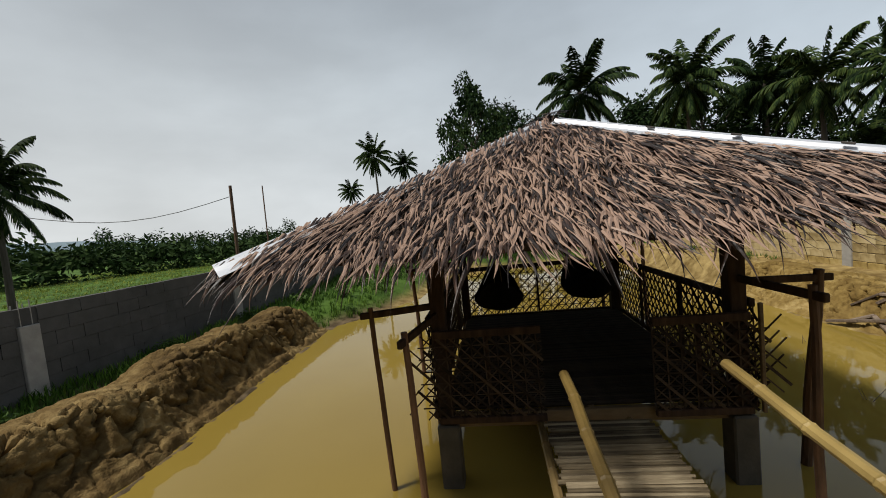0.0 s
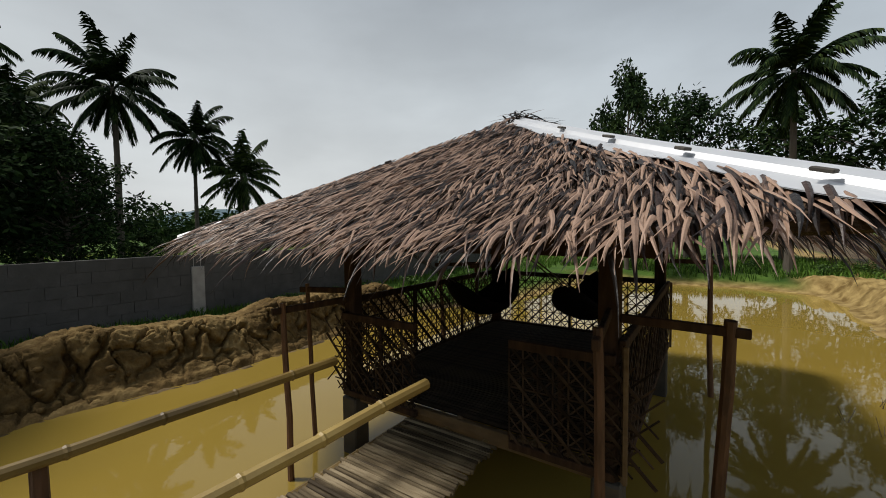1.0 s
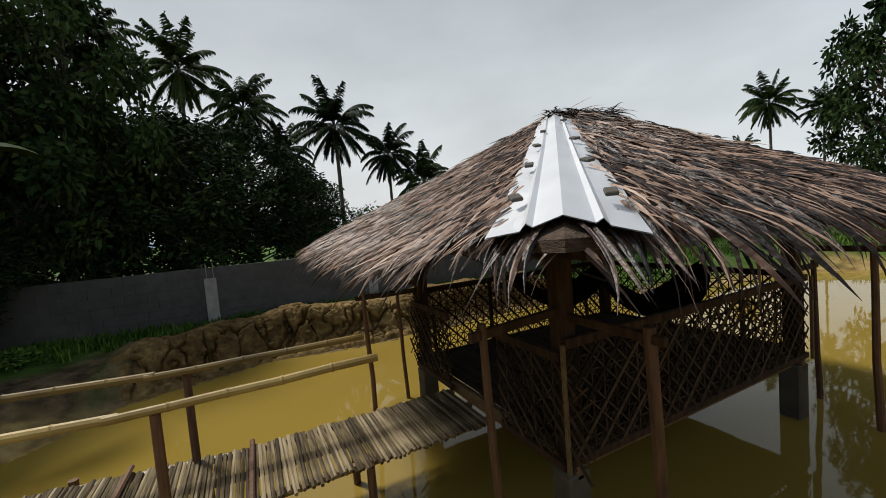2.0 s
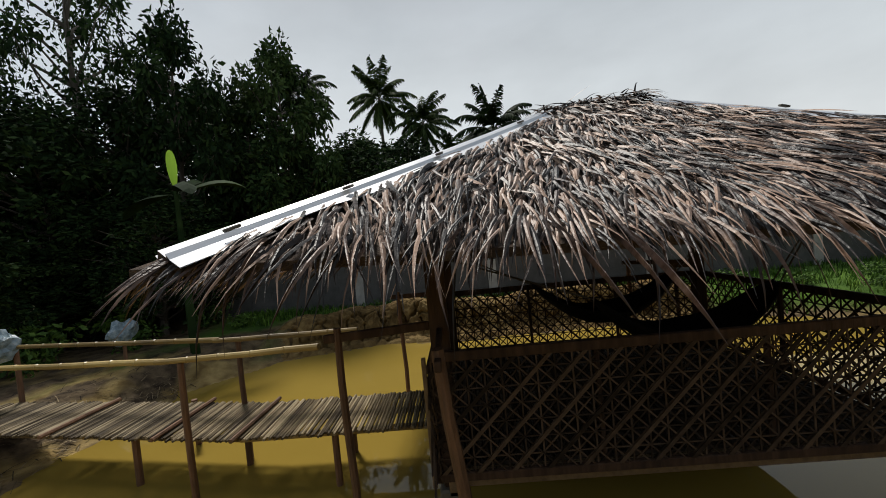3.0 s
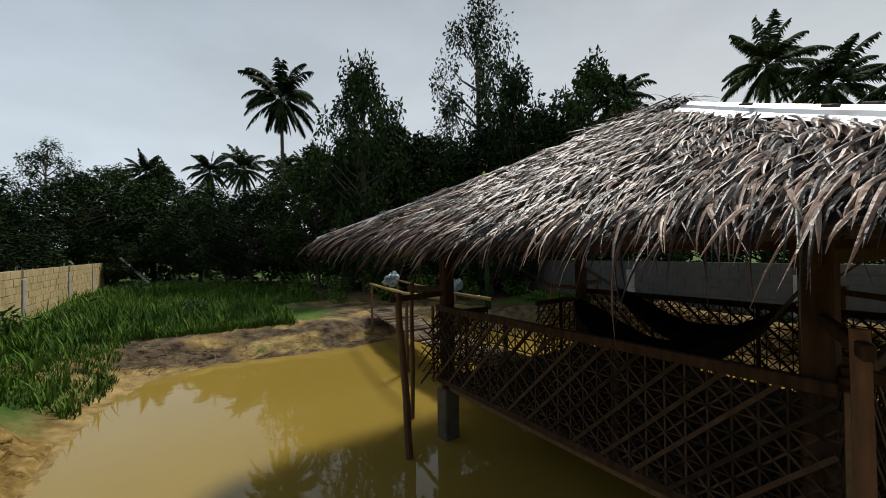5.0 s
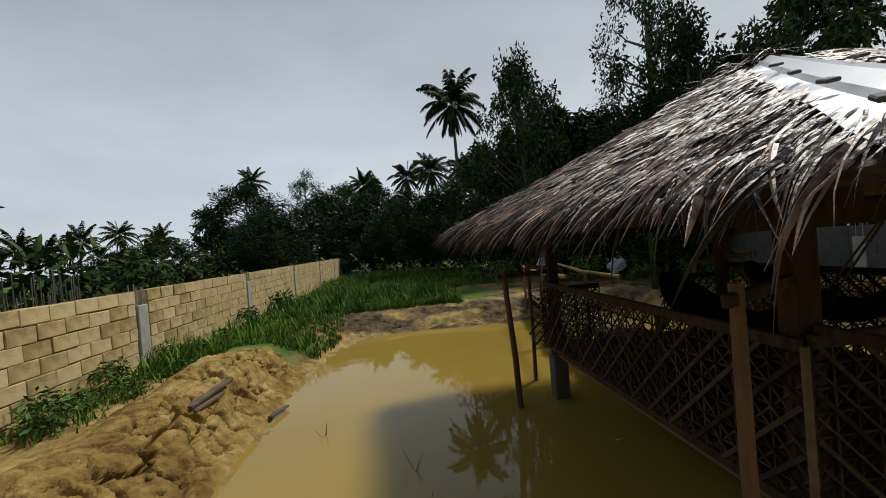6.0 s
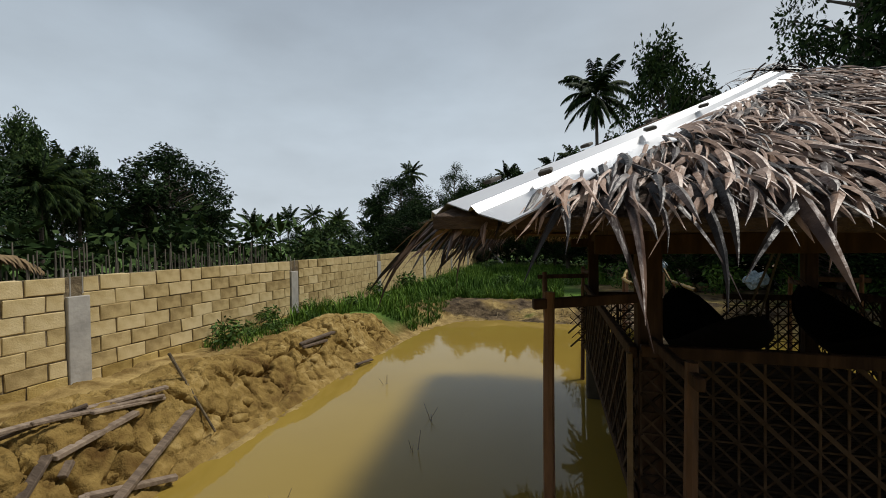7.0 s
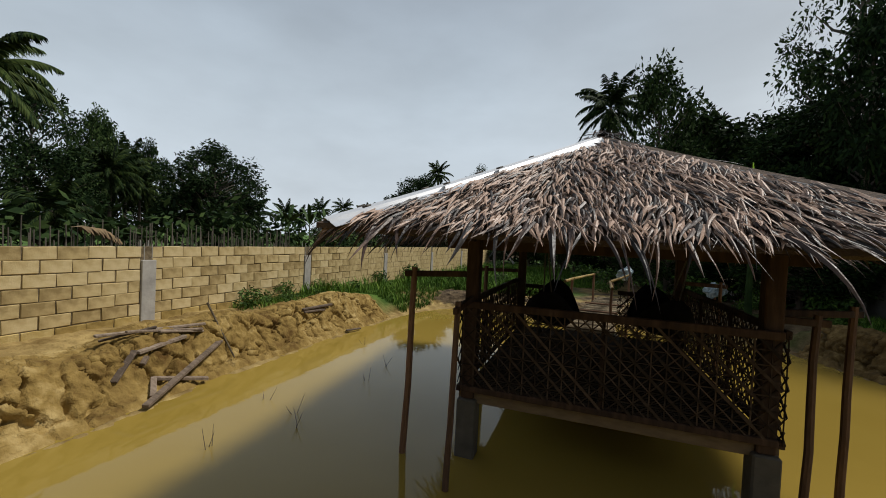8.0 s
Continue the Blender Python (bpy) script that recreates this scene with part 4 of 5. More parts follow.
def leaf_clump(bm, rnd, c, r, n, size):
    for _ in range(n):
        v = Vector((rnd.gauss(0, 1), rnd.gauss(0, 1), rnd.gauss(0, 0.7)))
        v = v.normalized() * r * rnd.uniform(0.35, 1.0)
        p = c + v
        d = (v.normalized() * 0.7 + Vector((rnd.uniform(-1, 1), rnd.uniform(-1, 1), rnd.uniform(-1.0, 0.3)))).normalized()
        s = d.cross(Vector((rnd.uniform(-1, 1), rnd.uniform(-1, 1), rnd.uniform(-1, 1)))).normalized()
        l = size * rnd.uniform(0.7, 1.3)
        w = l * 0.42
        bm.faces.new((bm.verts.new(p), bm.verts.new(p + d * l * 0.5 + s * w * 0.5), bm.verts.new(p + d * l), bm.verts.new(p + d * l * 0.5 - s * w * 0.5)))


def tree_meshes(seed, clumps, leaves, size, slim=1.0, open_=0.0):
    """Trunk with limbs and a crown in a unit tree 1 high; crown about 0.36 wide each way."""
    rnd = random.Random(seed)
    wood, crown = bmesh.new(), bmesh.new()
    rod(wood, (0, 0, -0.02), (0.01, 0.0, 0.45), 0.022, 0.015, 8, 5, 0.02, seed=seed)
    rod(wood, (0.01, 0, 0.44), (0.0, 0.02, 0.92), 0.015, 0.004, 6, 4, 0.03, seed=seed + 1)
    for i in range(clumps):
        f = (i + 0.5) / clumps
        z = 0.24 + 0.74 * f
        env = math.sin(math.pi * min(1, (f * 0.86 + 0.14))) ** 0.6
        a = i * 2.4 + rnd.uniform(-0.5, 0.5)
        rr = 0.36 * slim * env * math.sqrt(rnd.uniform(0.12, 1))
        c = Vector((rr * math.cos(a), rr * math.sin(a), z + rnd.uniform(-0.05, 0.05)))
        rod(wood, (0.01, 0, max(0.12, z - 0.05 - rr * 0.35)), c, 0.006, 0.0015, 5, 2, 0.03, seed=seed + i)
        leaf_clump(crown, rnd, c, rnd.uniform(0.055, 0.105) * (1 - open_ * 0.4), leaves, size)
    return mesh_of("trunk", wood, BARK), mesh_of("crown", crown, TREE_LEAF)


TREES = [tree_meshes(31, 70, 140, 0.031), tree_meshes(32, 62, 150, 0.034), tree_meshes(33, 48, 190, 0.020, 0.9, 0.25), tree_meshes(34, 95, 160, 0.028, 1.25)]


def tree(x, y, top, s=1.0, k=0, label="broad-leaved tree with a dense dark green crown"):
    z = ground_z(x, y) - 0.1
    t = thing("broadleaf_tree", label, "tree", "broad-leaved trees round the pond", at=(x, y, z))
    for name, me in zip(("trunk", "crown"), TREES[k % 4]):
        o = part(name, me, None, t)
        h = top - z
        o.scale, o.rotation_euler = (h * s, h * s, h), (0, 0, x * 1.3 + y)


palms_1 = [(-9.9, 27.4, 10.3, 0.67), (-7.7, 28.9, 9.0, 0.48), (-14.0, 32.4, 7.6, 0.45), (4.5, 16.1, 10.6, 0.88), (8.9, 14.5, 9.7, 0.77), (12.9, 15.7, 9.3, 0.72), (12.7, 12.2, 8.4, 0.74), (13.7, 11.3, 4.9, 0.46), (12.9, 9.4, 7.5, 0.61), (-17.0, 0.9, 9.8, 0.78), (-16.4, 3.45, 7.85, 0.60), (-21.2, -3.1, 11.7, 0.78), (-20.4, -1.3, 8.9, 0.65)]
palms_2 = [(-23.4, -6.1, 14.6, 0.88), (-3.0, -32.5, 10.5, 0.55), (-4.3, -31.1, 10.8, 0.56), (21.6, -49.5, 14.1, 0.75), (23.4, -41.3, 8.2, 0.68), (1.9, -42.4, 12.3, 0.79), (-0.3, -35.2, 11.4, 0.76), (6.9, -42.4, 11.6, 0.75), (27.8, -11.0, 7.6, 0.68), (22.9, -7.3, 6.3, 0.57), (19.3, -9.1, 5.2, 0.58), (20.6, -13.8, 4.7, 0.59), (16.6, -2.1, 3.7, 0.47)]
palms_3 = [(17.2, -0.6, 8.4, 0.66), (23.9, -9.4, 5.8, 0.52), (35.1, -33.2, 6.3, 0.66), (35.1, -39.7, 7.2, 0.67), (35.3, -45.7, 8.0, 0.66), (27.2, -38.9, 6.6, 0.63), (30.6, -30.5, 5.4, 0.54), (-15.6, 5.0, 6.4, 0.64), (-0.8, -22.2, 13.4, 0.82), (-10.5, -7.0, 9.4, 0.5)]
for i, (x, y, top, s) in enumerate(palms_1 + palms_2 + palms_3):
    palm(x, y, top, s, i)

grove_1 = [(-9.5, -14.5, 15.6, 0.55, 2), (-2.4, -13.6, 10.1, 0.53, 0), (18.7, -9.6, 6.4, 1.0, 3), (14.9, -28.5, 7.8, 1.14, 3), (-7.4, -9.6, 9.4, 0.55, 1), (-1.2, 14.7, 9.1, 0.57, 1), (-5.3, -22.4, 10.8, 0.46, 1), (13.8, -44.4, 11.7, 0.77, 2), (8.6, -39.2, 9.1, 0.94, 3), (5.8, -41.4, 10.3, 0.64, 1), (26.7, -8.6, 8.4, 0.47, 1), (24.1, -4.9, 8.6, 0.57, 0), (28.8, -13.0, 7.8, 0.51, 1), (31.8, -12.0, 9.4, 0.44, 1), (-9.1, -7.2, 9.2, 0.57, 1), (-21.8, -0.5, 6.3, 1.14, 1)]
grove_2 = [(0.8, 21.5, 9.6, 0.8, 0), (5.0, 22.0, 8.6, 0.9, 1), (8.6, 19.5, 8.4, 1.0, 0), (11.5, 18.5, 9.0, 1.0, 1), (14.5, 17.5, 8.6, 1.0, 0), (18.0, 15.5, 5.8, 1.1, 1), (-11.0, -5.2, 6.2, 1.2, 0), (-11.3, -8.2, 7.0, 1.2, 1), (-12.5, -1.6, 5.0, 1.0, 0), (-13.5, 0.6, 2.3, 1.3, 1), (-14.5, -3.6, 6.8, 1.2, 3), (-10.5, -11.0, 8.6, 0.8, 1), (-7.4, -11.4, 7.6, 0.9, 0), (-4.6, -15.5, 8.5, 0.9, 1), (-6.2, -12.6, 6.4, 1.1, 3), (-1.4, -17.0, 7.0, 1.0, 3)]
grove_3 = [(-8.8, -8.2, 7.4, 0.8, 1), (-5.0, -18.5, 8.0, 1.1, 3), (1.0, -21.5, 5.4, 1.3, 3), (-2.0, -24.0, 7.2, 1.2, 0), (3.2, -26.5, 5.6, 1.2, 3), (-8.0, -17.0, 8.5, 1.1, 3), (-6.0, -9.6, 4.2, 1.3, 3), (-2.6, -11.2, 3.6, 1.2, 1), (-7.6, -14.5, 7.2, 1.2, 0), (12.6, -25.6, 5.5, 1.05, 3), (9.2, -29.5, 6.8, 1.3, 3), (5.8, -31.5, 7.0, 1.25, 1), (2.5, -33.0, 7.4, 1.2, 0), (11.0, -22.0, 4.6, 1.5, 3), (22.5, -13.0, 5.7, 1.2, 3), (25.0, -10.0, 5.0, 1.0, 0)]
grove_4 = [(21.5, -4.5, 5.3, 1.0, 0), (18.5, 2.5, 6.6, 1.2, 3), (19.0, -17.0, 1.6, 1.3, 1), (21.0, -23.0, 3.3, 1.4, 3), (23.5, -28.0, 3.6, 1.4, 0), (17.0, -21.0, 3.8, 1.5, 3), (27.0, -34.0, 4.1, 1.5, 1), (16.0, -30.0, 5.0, 1.5, 3), (-7.4, -9.2, 3.0, 1.7, 3), (-5.2, -11.6, 3.0, 1.7, 0), (-3.4, -16.2, 3.4, 1.7, 3), (-0.8, -19.4, 3.2, 1.8, 0), (1.8, -23.6, 3.0, 1.8, 3), (4.6, -27.0, 3.2, 1.8, 1), (7.4, -27.4, 3.0, 1.8, 3), (-9.4, -12.8, 3.6, 1.7, 1)]
grove_5 = [(-4.4, -13.6, 2.6, 1.8, 3), (-2.2, -14.8, 2.4, 1.8, 1), (15.5, 6.5, 6.0, 1.2, 0), (-17.0, -6.5, 8.0, 1.1, 1)]
for i, (x, y, top, s, k) in enumerate(grove_1 + grove_2 + grove_3 + grove_4 + grove_5):
    tree(x, y, top, s, k)


def thicket(label, line, depth, seed, size=0.34):
    """Dense undergrowth along a line of (x, y, height): leaf clumps from the ground to an uneven top."""
    rnd = random.Random(seed)
    bm = bmesh.new()
    for (ax, ay, ah), (bx, by, bh) in zip(line, line[1:]):
        n = int(math.hypot(bx - ax, by - ay) / 0.16)
        for i in range(n):
            f = (i + rnd.random()) / n
            x, y = ax + (bx - ax) * f + rnd.uniform(-depth, depth), ay + (by - ay) * f + rnd.uniform(-depth, depth)
            top = (ah + (bh - ah) * f) * (0.72 + 0.34 * noise.noise(Vector((x * 0.45, y * 0.45, seed))) + rnd.uniform(0, 0.16))
            leaf_clump(bm, rnd, Vector((x, y, max(0.5, top * rnd.random() ** 0.6))), rnd.uniform(0.5, 0.85), 34, size)
    tagged(part("undergrowth", bm, TREE_LEAF), label, "undergrowth", kind="stuff")


thicket("dense dark undergrowth beyond the stake fence", [(12.6, 9, 3.0), (13.0, -4, 3.0), (14.0, -14, 3.3), (15.5, -24, 3.6)], 1.0, 81)
thicket("dense dark undergrowth at the meadow's far edge", [(15.5, -25, 4.2), (10.5, -30.5, 5.6), (5.5, -32, 5.4), (1.0, -28.5, 4.4), (-3.0, -20.5, 4.2)], 1.2, 82, 0.42)
thicket("dark shaded undergrowth behind the footbridge", [(-2.0, -17.5, 4.0), (-4.6, -13.0, 3.6), (-6.6, -10.4, 3.2), (-9.5, -8.2, 3.4), (-10.5, -3.5, 3.6)], 0.8, 83)


thicket("dark belt of trees beyond the rice field", [(-25, 34, 3.4), (-33, 27, 3.6), (-39, 18, 5.2), (-43, 9, 5.6)], 2.2, 84, 0.6)


def bush_mesh(seed, n=420, size=0.16):
    rnd = random.Random(seed)
    bm = bmesh.new()
    for i in range(14):
        a = rnd.uniform(0, 6.28)
        r = rnd.uniform(0, 0.7)
        leaf_clump(bm, rnd, Vector((r * math.cos(a), r * math.sin(a), rnd.uniform(0.15, 0.75))), rnd.uniform(0.2, 0.34), n // 14, size)
    for i in range(8):
        a = rnd.uniform(0, 6.28)
        rod(bm, (0, 0, 0), (0.5 * math.cos(a), 0.5 * math.sin(a), rnd.uniform(0.3, 0.7)), 0.012, 0.005, 4)
    return mesh_of("leaves", bm, BUSH_LEAF)


BUSHES = [bush_mesh(51), bush_mesh(52, 300, 0.22), bush_mesh(53, 500, 0.13)]
rnd = random.Random(8)
bushes_1 = [(-6.5, -8.6, 0.9), (-5.0, -9.6, 1.0), (-3.4, -10.2, 1.0), (-2.0, -10.6, 0.8), (-6.8, -10.8, 1.1), (-4.2, -11.8, 1.1), (-1.0, -12.6, 1.0), (0.2, -14.0, 1.0), (-2.6, -13.0, 1.1), (7.5, -1.5, 0.55), (7.5, -2.7, 0.5), (7.55, -2.2, 0.36), (7.55, -4.1, 0.45), (7.35, -1.9, 0.24), (7.1, -2.3, 0.34), (7.0, -3.3, 0.36), (7.4, -4.8, 0.4), (7.4, -5.8, 0.45), (7.4, -7.6, 0.6), (7.4, -10.2, 0.7), (6.9, -13.0, 0.45), (6.6, -16.0, 0.5)]
bushes_2 = [(3.9, -12.0, 0.55), (2.6, -11.0, 0.45), (1.2, -12.5, 0.5), (-0.6, -11.3, 0.5), (5.8, -20.5, 0.7), (-6.6, -1.5, 0.32), (-6.8, 1.2, 0.35), (-6.9, 3.8, 0.4), (-6.4, 5.6, 0.45), (-5.4, 6.4, 0.42), (-4.9, 5.5, 0.32), (-4.6, 7.4, 0.4), (-5.6, 8.5, 0.5), (-4.0, 9.3, 0.4), (-6.8, -4.0, 0.35), (1.0, 16.4, 0.5), (3.5, 17.0, 0.6), (5.6, 16.0, 0.6), (6.6, 13.5, 0.5), (6.8, 10.5, 0.4), (7.0, 7.8, 0.35), (-1.5, 16.8, 0.6), (-3.6, 15.6, 0.6), (-5.0, 12.5, 0.55), (6.9, 16.5, 0.7), (-6.3, 10.5, 0.5)]
bushes_3 = [(-4.6, -9.2, 0.5), (-6.2, -7.6, 0.5)]
for x, y, s in bushes_1 + bushes_2 + bushes_3:
    b = thing("bush", "low leafy green weed bush on the bank", "bush", "weed bushes on the banks", at=(x, y, ground_z(x, y) - 0.03))
    o = part("leaves", BUSHES[rnd.randrange(3)], None, b)
    o.scale, o.rotation_euler = (s, s, s * rnd.uniform(0.8, 1.2)), (0, 0, rnd.uniform(0, 6))


def banana(x, y, h, n=7, seed=0, upright=0.0):
    """Banana plant: sheathed stem and long arching blades."""
    rnd = random.Random(seed)
    b = thing("banana_plant", "banana plant with broad bright green leaves", "banana plant", "banana plants", at=(x, y, ground_z(x, y) - 0.05))
    bm = bmesh.new()
    rod(bm, (0, 0, 0), (0.05, 0, h * 0.55), 0.018 * h ** 0.9, 0.04, 8, 4, 0.05, seed=seed)
    part("stem", bm, TREE_LEAF if h > 6 else BARK, b)
    for i in range(n):
        bm = bmesh.new()
        az, lift = i * 2.4 + rnd.uniform(-0.3, 0.3), radians(rnd.uniform(8, 45) if upright else rnd.uniform(40, 80)) if not (upright and i == 0) else radians(86)
        d = Vector((math.cos(az) * math.cos(lift), math.sin(az) * math.cos(lift), math.sin(lift)))
        side = Vector((-math.sin(az), math.cos(az), 0))
        p, rows, m = Vector((0.04, 0, h * 0.53)), [], 9
        length = min(0.95 if upright and i == 0 else 1.5 if upright else 9.0, h * (0.40 if upright and i == 0 else 0.48)) * rnd.uniform(0.85, 1.1)
        for j in range(m + 1):
            s = j / m
            w = min(0.17, h * (0.05 if not (upright and i == 0) else 0.018)) * (math.sin(math.pi * min(1, max(0, (s - 0.12) / 0.88))) ** 0.6) + 0.012
            sag = -w * (0.5 if not (upright and i == 0) else -0.8)
            rows.append((bm.verts.new(p + side * w + Vector((0, 0, sag))), bm.verts.new(p), bm.verts.new(p - side * w + Vector((0, 0, sag)))))
            d = (d + Vector((0, 0, -0.30 * s if not (upright and i == 0) else 0.0))).normalized()
            p = p + d * length / m
        for a, c in zip(rows, rows[1:]):
            bm.faces.new((a[0], a[1], c[1], c[0]))
            bm.faces.new((a[1], a[2], c[2], c[1]))
        part("leaf", bm, BANANA if upright and i == 0 else TREE_LEAF if h > 6 else BUSH_LEAF, b, "bright green furled young leaf" if upright and i == 0 else "")


banana(-4.0, -7.4, 6.5, 5, 3, 1.0)
banana(4.3, -30.5, 3.0, 7, 4, 1.0)
for i, (x, y, h) in enumerate([(22.0, -19.0, 4.4), (24.0, -24.0, 4.8), (21.0, -26.5, 4.6), (22.5, -31.0, 5.2), (19.5, -31.5, 5.0), (17.5, -2.2, 2.9), (26.0, -29.0, 5.2), (24.5, -34.0, 5.4)]):
    banana(x, y, h, 7, 20 + i, 1.0 if i in (3, 5) else 0.0)


def grass_field(name, label, n, place, height, seed, mat=GRASS):
    """One mesh of many grass tufts; place gives a spot from a random source."""
    rnd = random.Random(seed)
    verts, faces = [], []
    for _ in range(n):
        x, y = place(rnd)
        if shore_distance(np.array([x]), np.array([y]))[0] < 0.25:
            continue
        z = ground_z(x, y) - 0.02
        for _b in range(rnd.randint(4, 7)):
            a, l = rnd.uniform(0, 6.283), height * rnd.uniform(0.5, 1.2)
            bx, by = x + rnd.uniform(-0.07, 0.07), y + rnd.uniform(-0.07, 0.07)
            ux, uy, w, k = math.cos(a), math.sin(a), rnd.uniform(0.006, 0.014) * (0.6 + height * 2), rnd.uniform(0.2, 0.7)
            i = len(verts)
            verts += [(bx - uy * w, by + ux * w, z), (bx + uy * w, by - ux * w, z), (bx + ux * l * k * 0.4 + uy * w * 0.8, by + uy * l * k * 0.4 - ux * w * 0.8, z + l * 0.6),
                      (bx + ux * l * k * 0.4 - uy * w * 0.8, by + uy * l * k * 0.4 + ux * w * 0.8, z + l * 0.6), (bx + ux * l * k, by + uy * l * k, z + l)]
            faces += [(i, i + 1, i + 2, i + 3), (i + 3, i + 2, i + 4)]
    me = bpy.data.meshes.new(name)
    me.from_pydata(verts, [], faces)
    me.materials.append(mat)
    tagged(new(name, me), label, "grass", kind="stuff")


def grass_east(r):
    y = -r.random() ** 1.3 * 19 - 3.2
    return (r.uniform(5.0 if y < -5 else 6.9, 7.75), y)


def grass_south(r):
    y = -8.4 - r.random() ** 1.5 * 16
    return (r.uniform(1.6 if y > -12.5 else -0.5, 7.3), y)


def grass_west(r):
    y = r.uniform(-8, 14)
    return (r.uniform(-7.4, -6.2 if y < 3 else -4.2), y)


def grass_north(r):
    return (r.uniform(-8, 7.4), r.uniform(14.6, 24))


def grass_verge(r):
    return (7.75 - 0.75 * r.random() ** 1.6, r.uniform(-5.0, -1.2) if r.random() < 0.75 else r.uniform(7, 14))


grass_field("grass", "tall bright green grass along the block wall", 9000, grass_east, 0.11, 1)
grass_field("grass", "uneven green meadow grass south of the pond", 10500, grass_south, 0.17, 2)
grass_field("grass", "green weeds along the grey wall", 2600, grass_west, 0.20, 3)
grass_field("grass", "green meadow grass north of the pond", 3200, grass_north, 0.30, 4)
grass_field("grass", "tall coarse grass tufts in the meadow", 900, lambda r: grass_south(r) if r.random() < 0.6 else grass_east(r), 0.42, 7)
grass_field("grass", "sparse weeds at the wall's foot", 420, grass_verge, 0.13, 5)


def rice_field():
    def spot(r):
        return (-8.6 - r.random() ** 1.3 * 40, r.uniform(0, 45))
    grass_field("rice_field", "bright green rice field beyond the grey wall", 16000, spot, 0.15, 6, RICE)


rice_field()


# ---- distance ----
def far_woods():
    """A low belt of trees along the far edge of the fields."""
    rnd = random.Random(14)
    bm = bmesh.new()
    for i in range(150):
        a = radians(96 + 84 * i / 150 + rnd.uniform(-0.3, 0.3))
        d = rnd.uniform(95, 135)
        h = rnd.uniform(1.5, 6.0) * (1.5 if i % 7 == 0 else 1)
        c = Vector((d * math.cos(a), d * math.sin(a), 0.3))
        for _ in range(9):
            leaf_clump(bm, rnd, c + Vector((rnd.uniform(-2.5, 2.5), rnd.uniform(-2.5, 2.5), rnd.uniform(0.2, h))), 1.5, 60, 0.7)
    ob = part("far_woods", bm, TREE_LEAF)
    tagged(ob, "low dark belt of distant trees beyond the fields", "woods", kind="stuff")


far_woods()
# aerial haze is painted into the hills' pale blue base colour
HILL = material("haze_tinted_hill", [(0.40, 0.48, 0.54), (0.46, 0.54, 0.60)], 0.01, 1.0, 0)
bm = bmesh.new()
old = None
for i in range(61):
    a = radians(100 + 100 * i / 60)
    h = 22 * math.exp(-((i - 25) / 6.5) ** 2) + 34 * math.exp(-((i - 33) / 5) ** 2) + 9 + 6 * noise.noise(Vector((i * 0.4, 0, 0)))
    ring = [bm.verts.new((880 * math.cos(a), 880 * math.sin(a), -5)), bm.verts.new((890 * math.cos(a), 890 * math.sin(a), h * 0.7)), bm.verts.new((895 * math.cos(a), 895 * math.sin(a), h)), bm.verts.new((899 * math.cos(a), 899 * math.sin(a), -5))]
    if old:
        for j in range(3):
            bm.faces.new((old[j], old[j + 1], ring[j + 1], ring[j]))
    old = ring
tagged(part("backdrop", bm, HILL), "distant hills in a pale blue tinted for haze", "hill", kind="structure")

for x, y, top, r in ((-14.4, 14.4, 5.6, 0.10), (-14.6, 17.8, 5.9, 0.045)):
    p = thing("utility_pole", "dark wooden utility pole beyond the grey wall", "pole", "utility poles", at=(x, y, 0.4))
    bm = bmesh.new()
    rod(bm, (0, 0, -0.2), (0.05, 0.1, top - 0.4), r, r * 0.8, 8, 3, 0.05, seed=3)
    part("pole", bm, POLE, p)
wire = thing("overhead_wire", "thin sagging black overhead wire", "cable")
bm = bmesh.new()
pts = [Vector((-25, 12.3, 5.0)).lerp(Vector((-14.4, 14.4, 5.0)), i / 8) - Vector((0, 0, 0.8 * math.sin(math.pi * i / 8))) for i in range(9)]
for a, b in zip(pts, pts[1:]):
    rod(bm, a, b, 0.018, seg=5)
part("cable", bm, ROPE, wire)

# bamboo stake fence beyond the block wall
fence = tagged(new("stake_fence"), "rough grey bamboo stake fence beyond the block wall", "fence")
rnd = random.Random(6)
stakes = []
for k in range(6):
    bm = bmesh.new()
    rod(bm, (0, 0, 0), (rnd.uniform(-0.05, 0.05), rnd.uniform(-0.06, 0.06), 1.0), 0.017, 0.011, 5, 2, 0.03, seed=k)
    stakes.append(mesh_of("stake", bm, FENCE))
for i in range(290):
    ob = part("stake", stakes[rnd.randrange(6)], None, fence)
    ob.location = (10.2 + rnd.uniform(-0.03, 0.03), -5.8 + i * 0.062, 0.3)
    ob.scale = (1, 1, rnd.uniform(1.55, 2.05))
for z in (0.9, 1.6):
    bm = bmesh.new()
    rod(bm, (10.17, -5.8, z), (10.17, 12.2, z + 0.05), 0.02, seg=5, rings=8, wob=0.1)
    part("cross_bar", bm, FENCE, fence)

dead = thing("dead_palm_frond", "dry brown palm frond hanging over the stake fence", "palm frond", at=(10.05, 0.75, 2.12))
bm = bmesh.new()
frond(bm, random.Random(44), radians(-80), radians(8), 1.1, 0.9)
part("leaflets", bm, FENCE_FROND, dead)

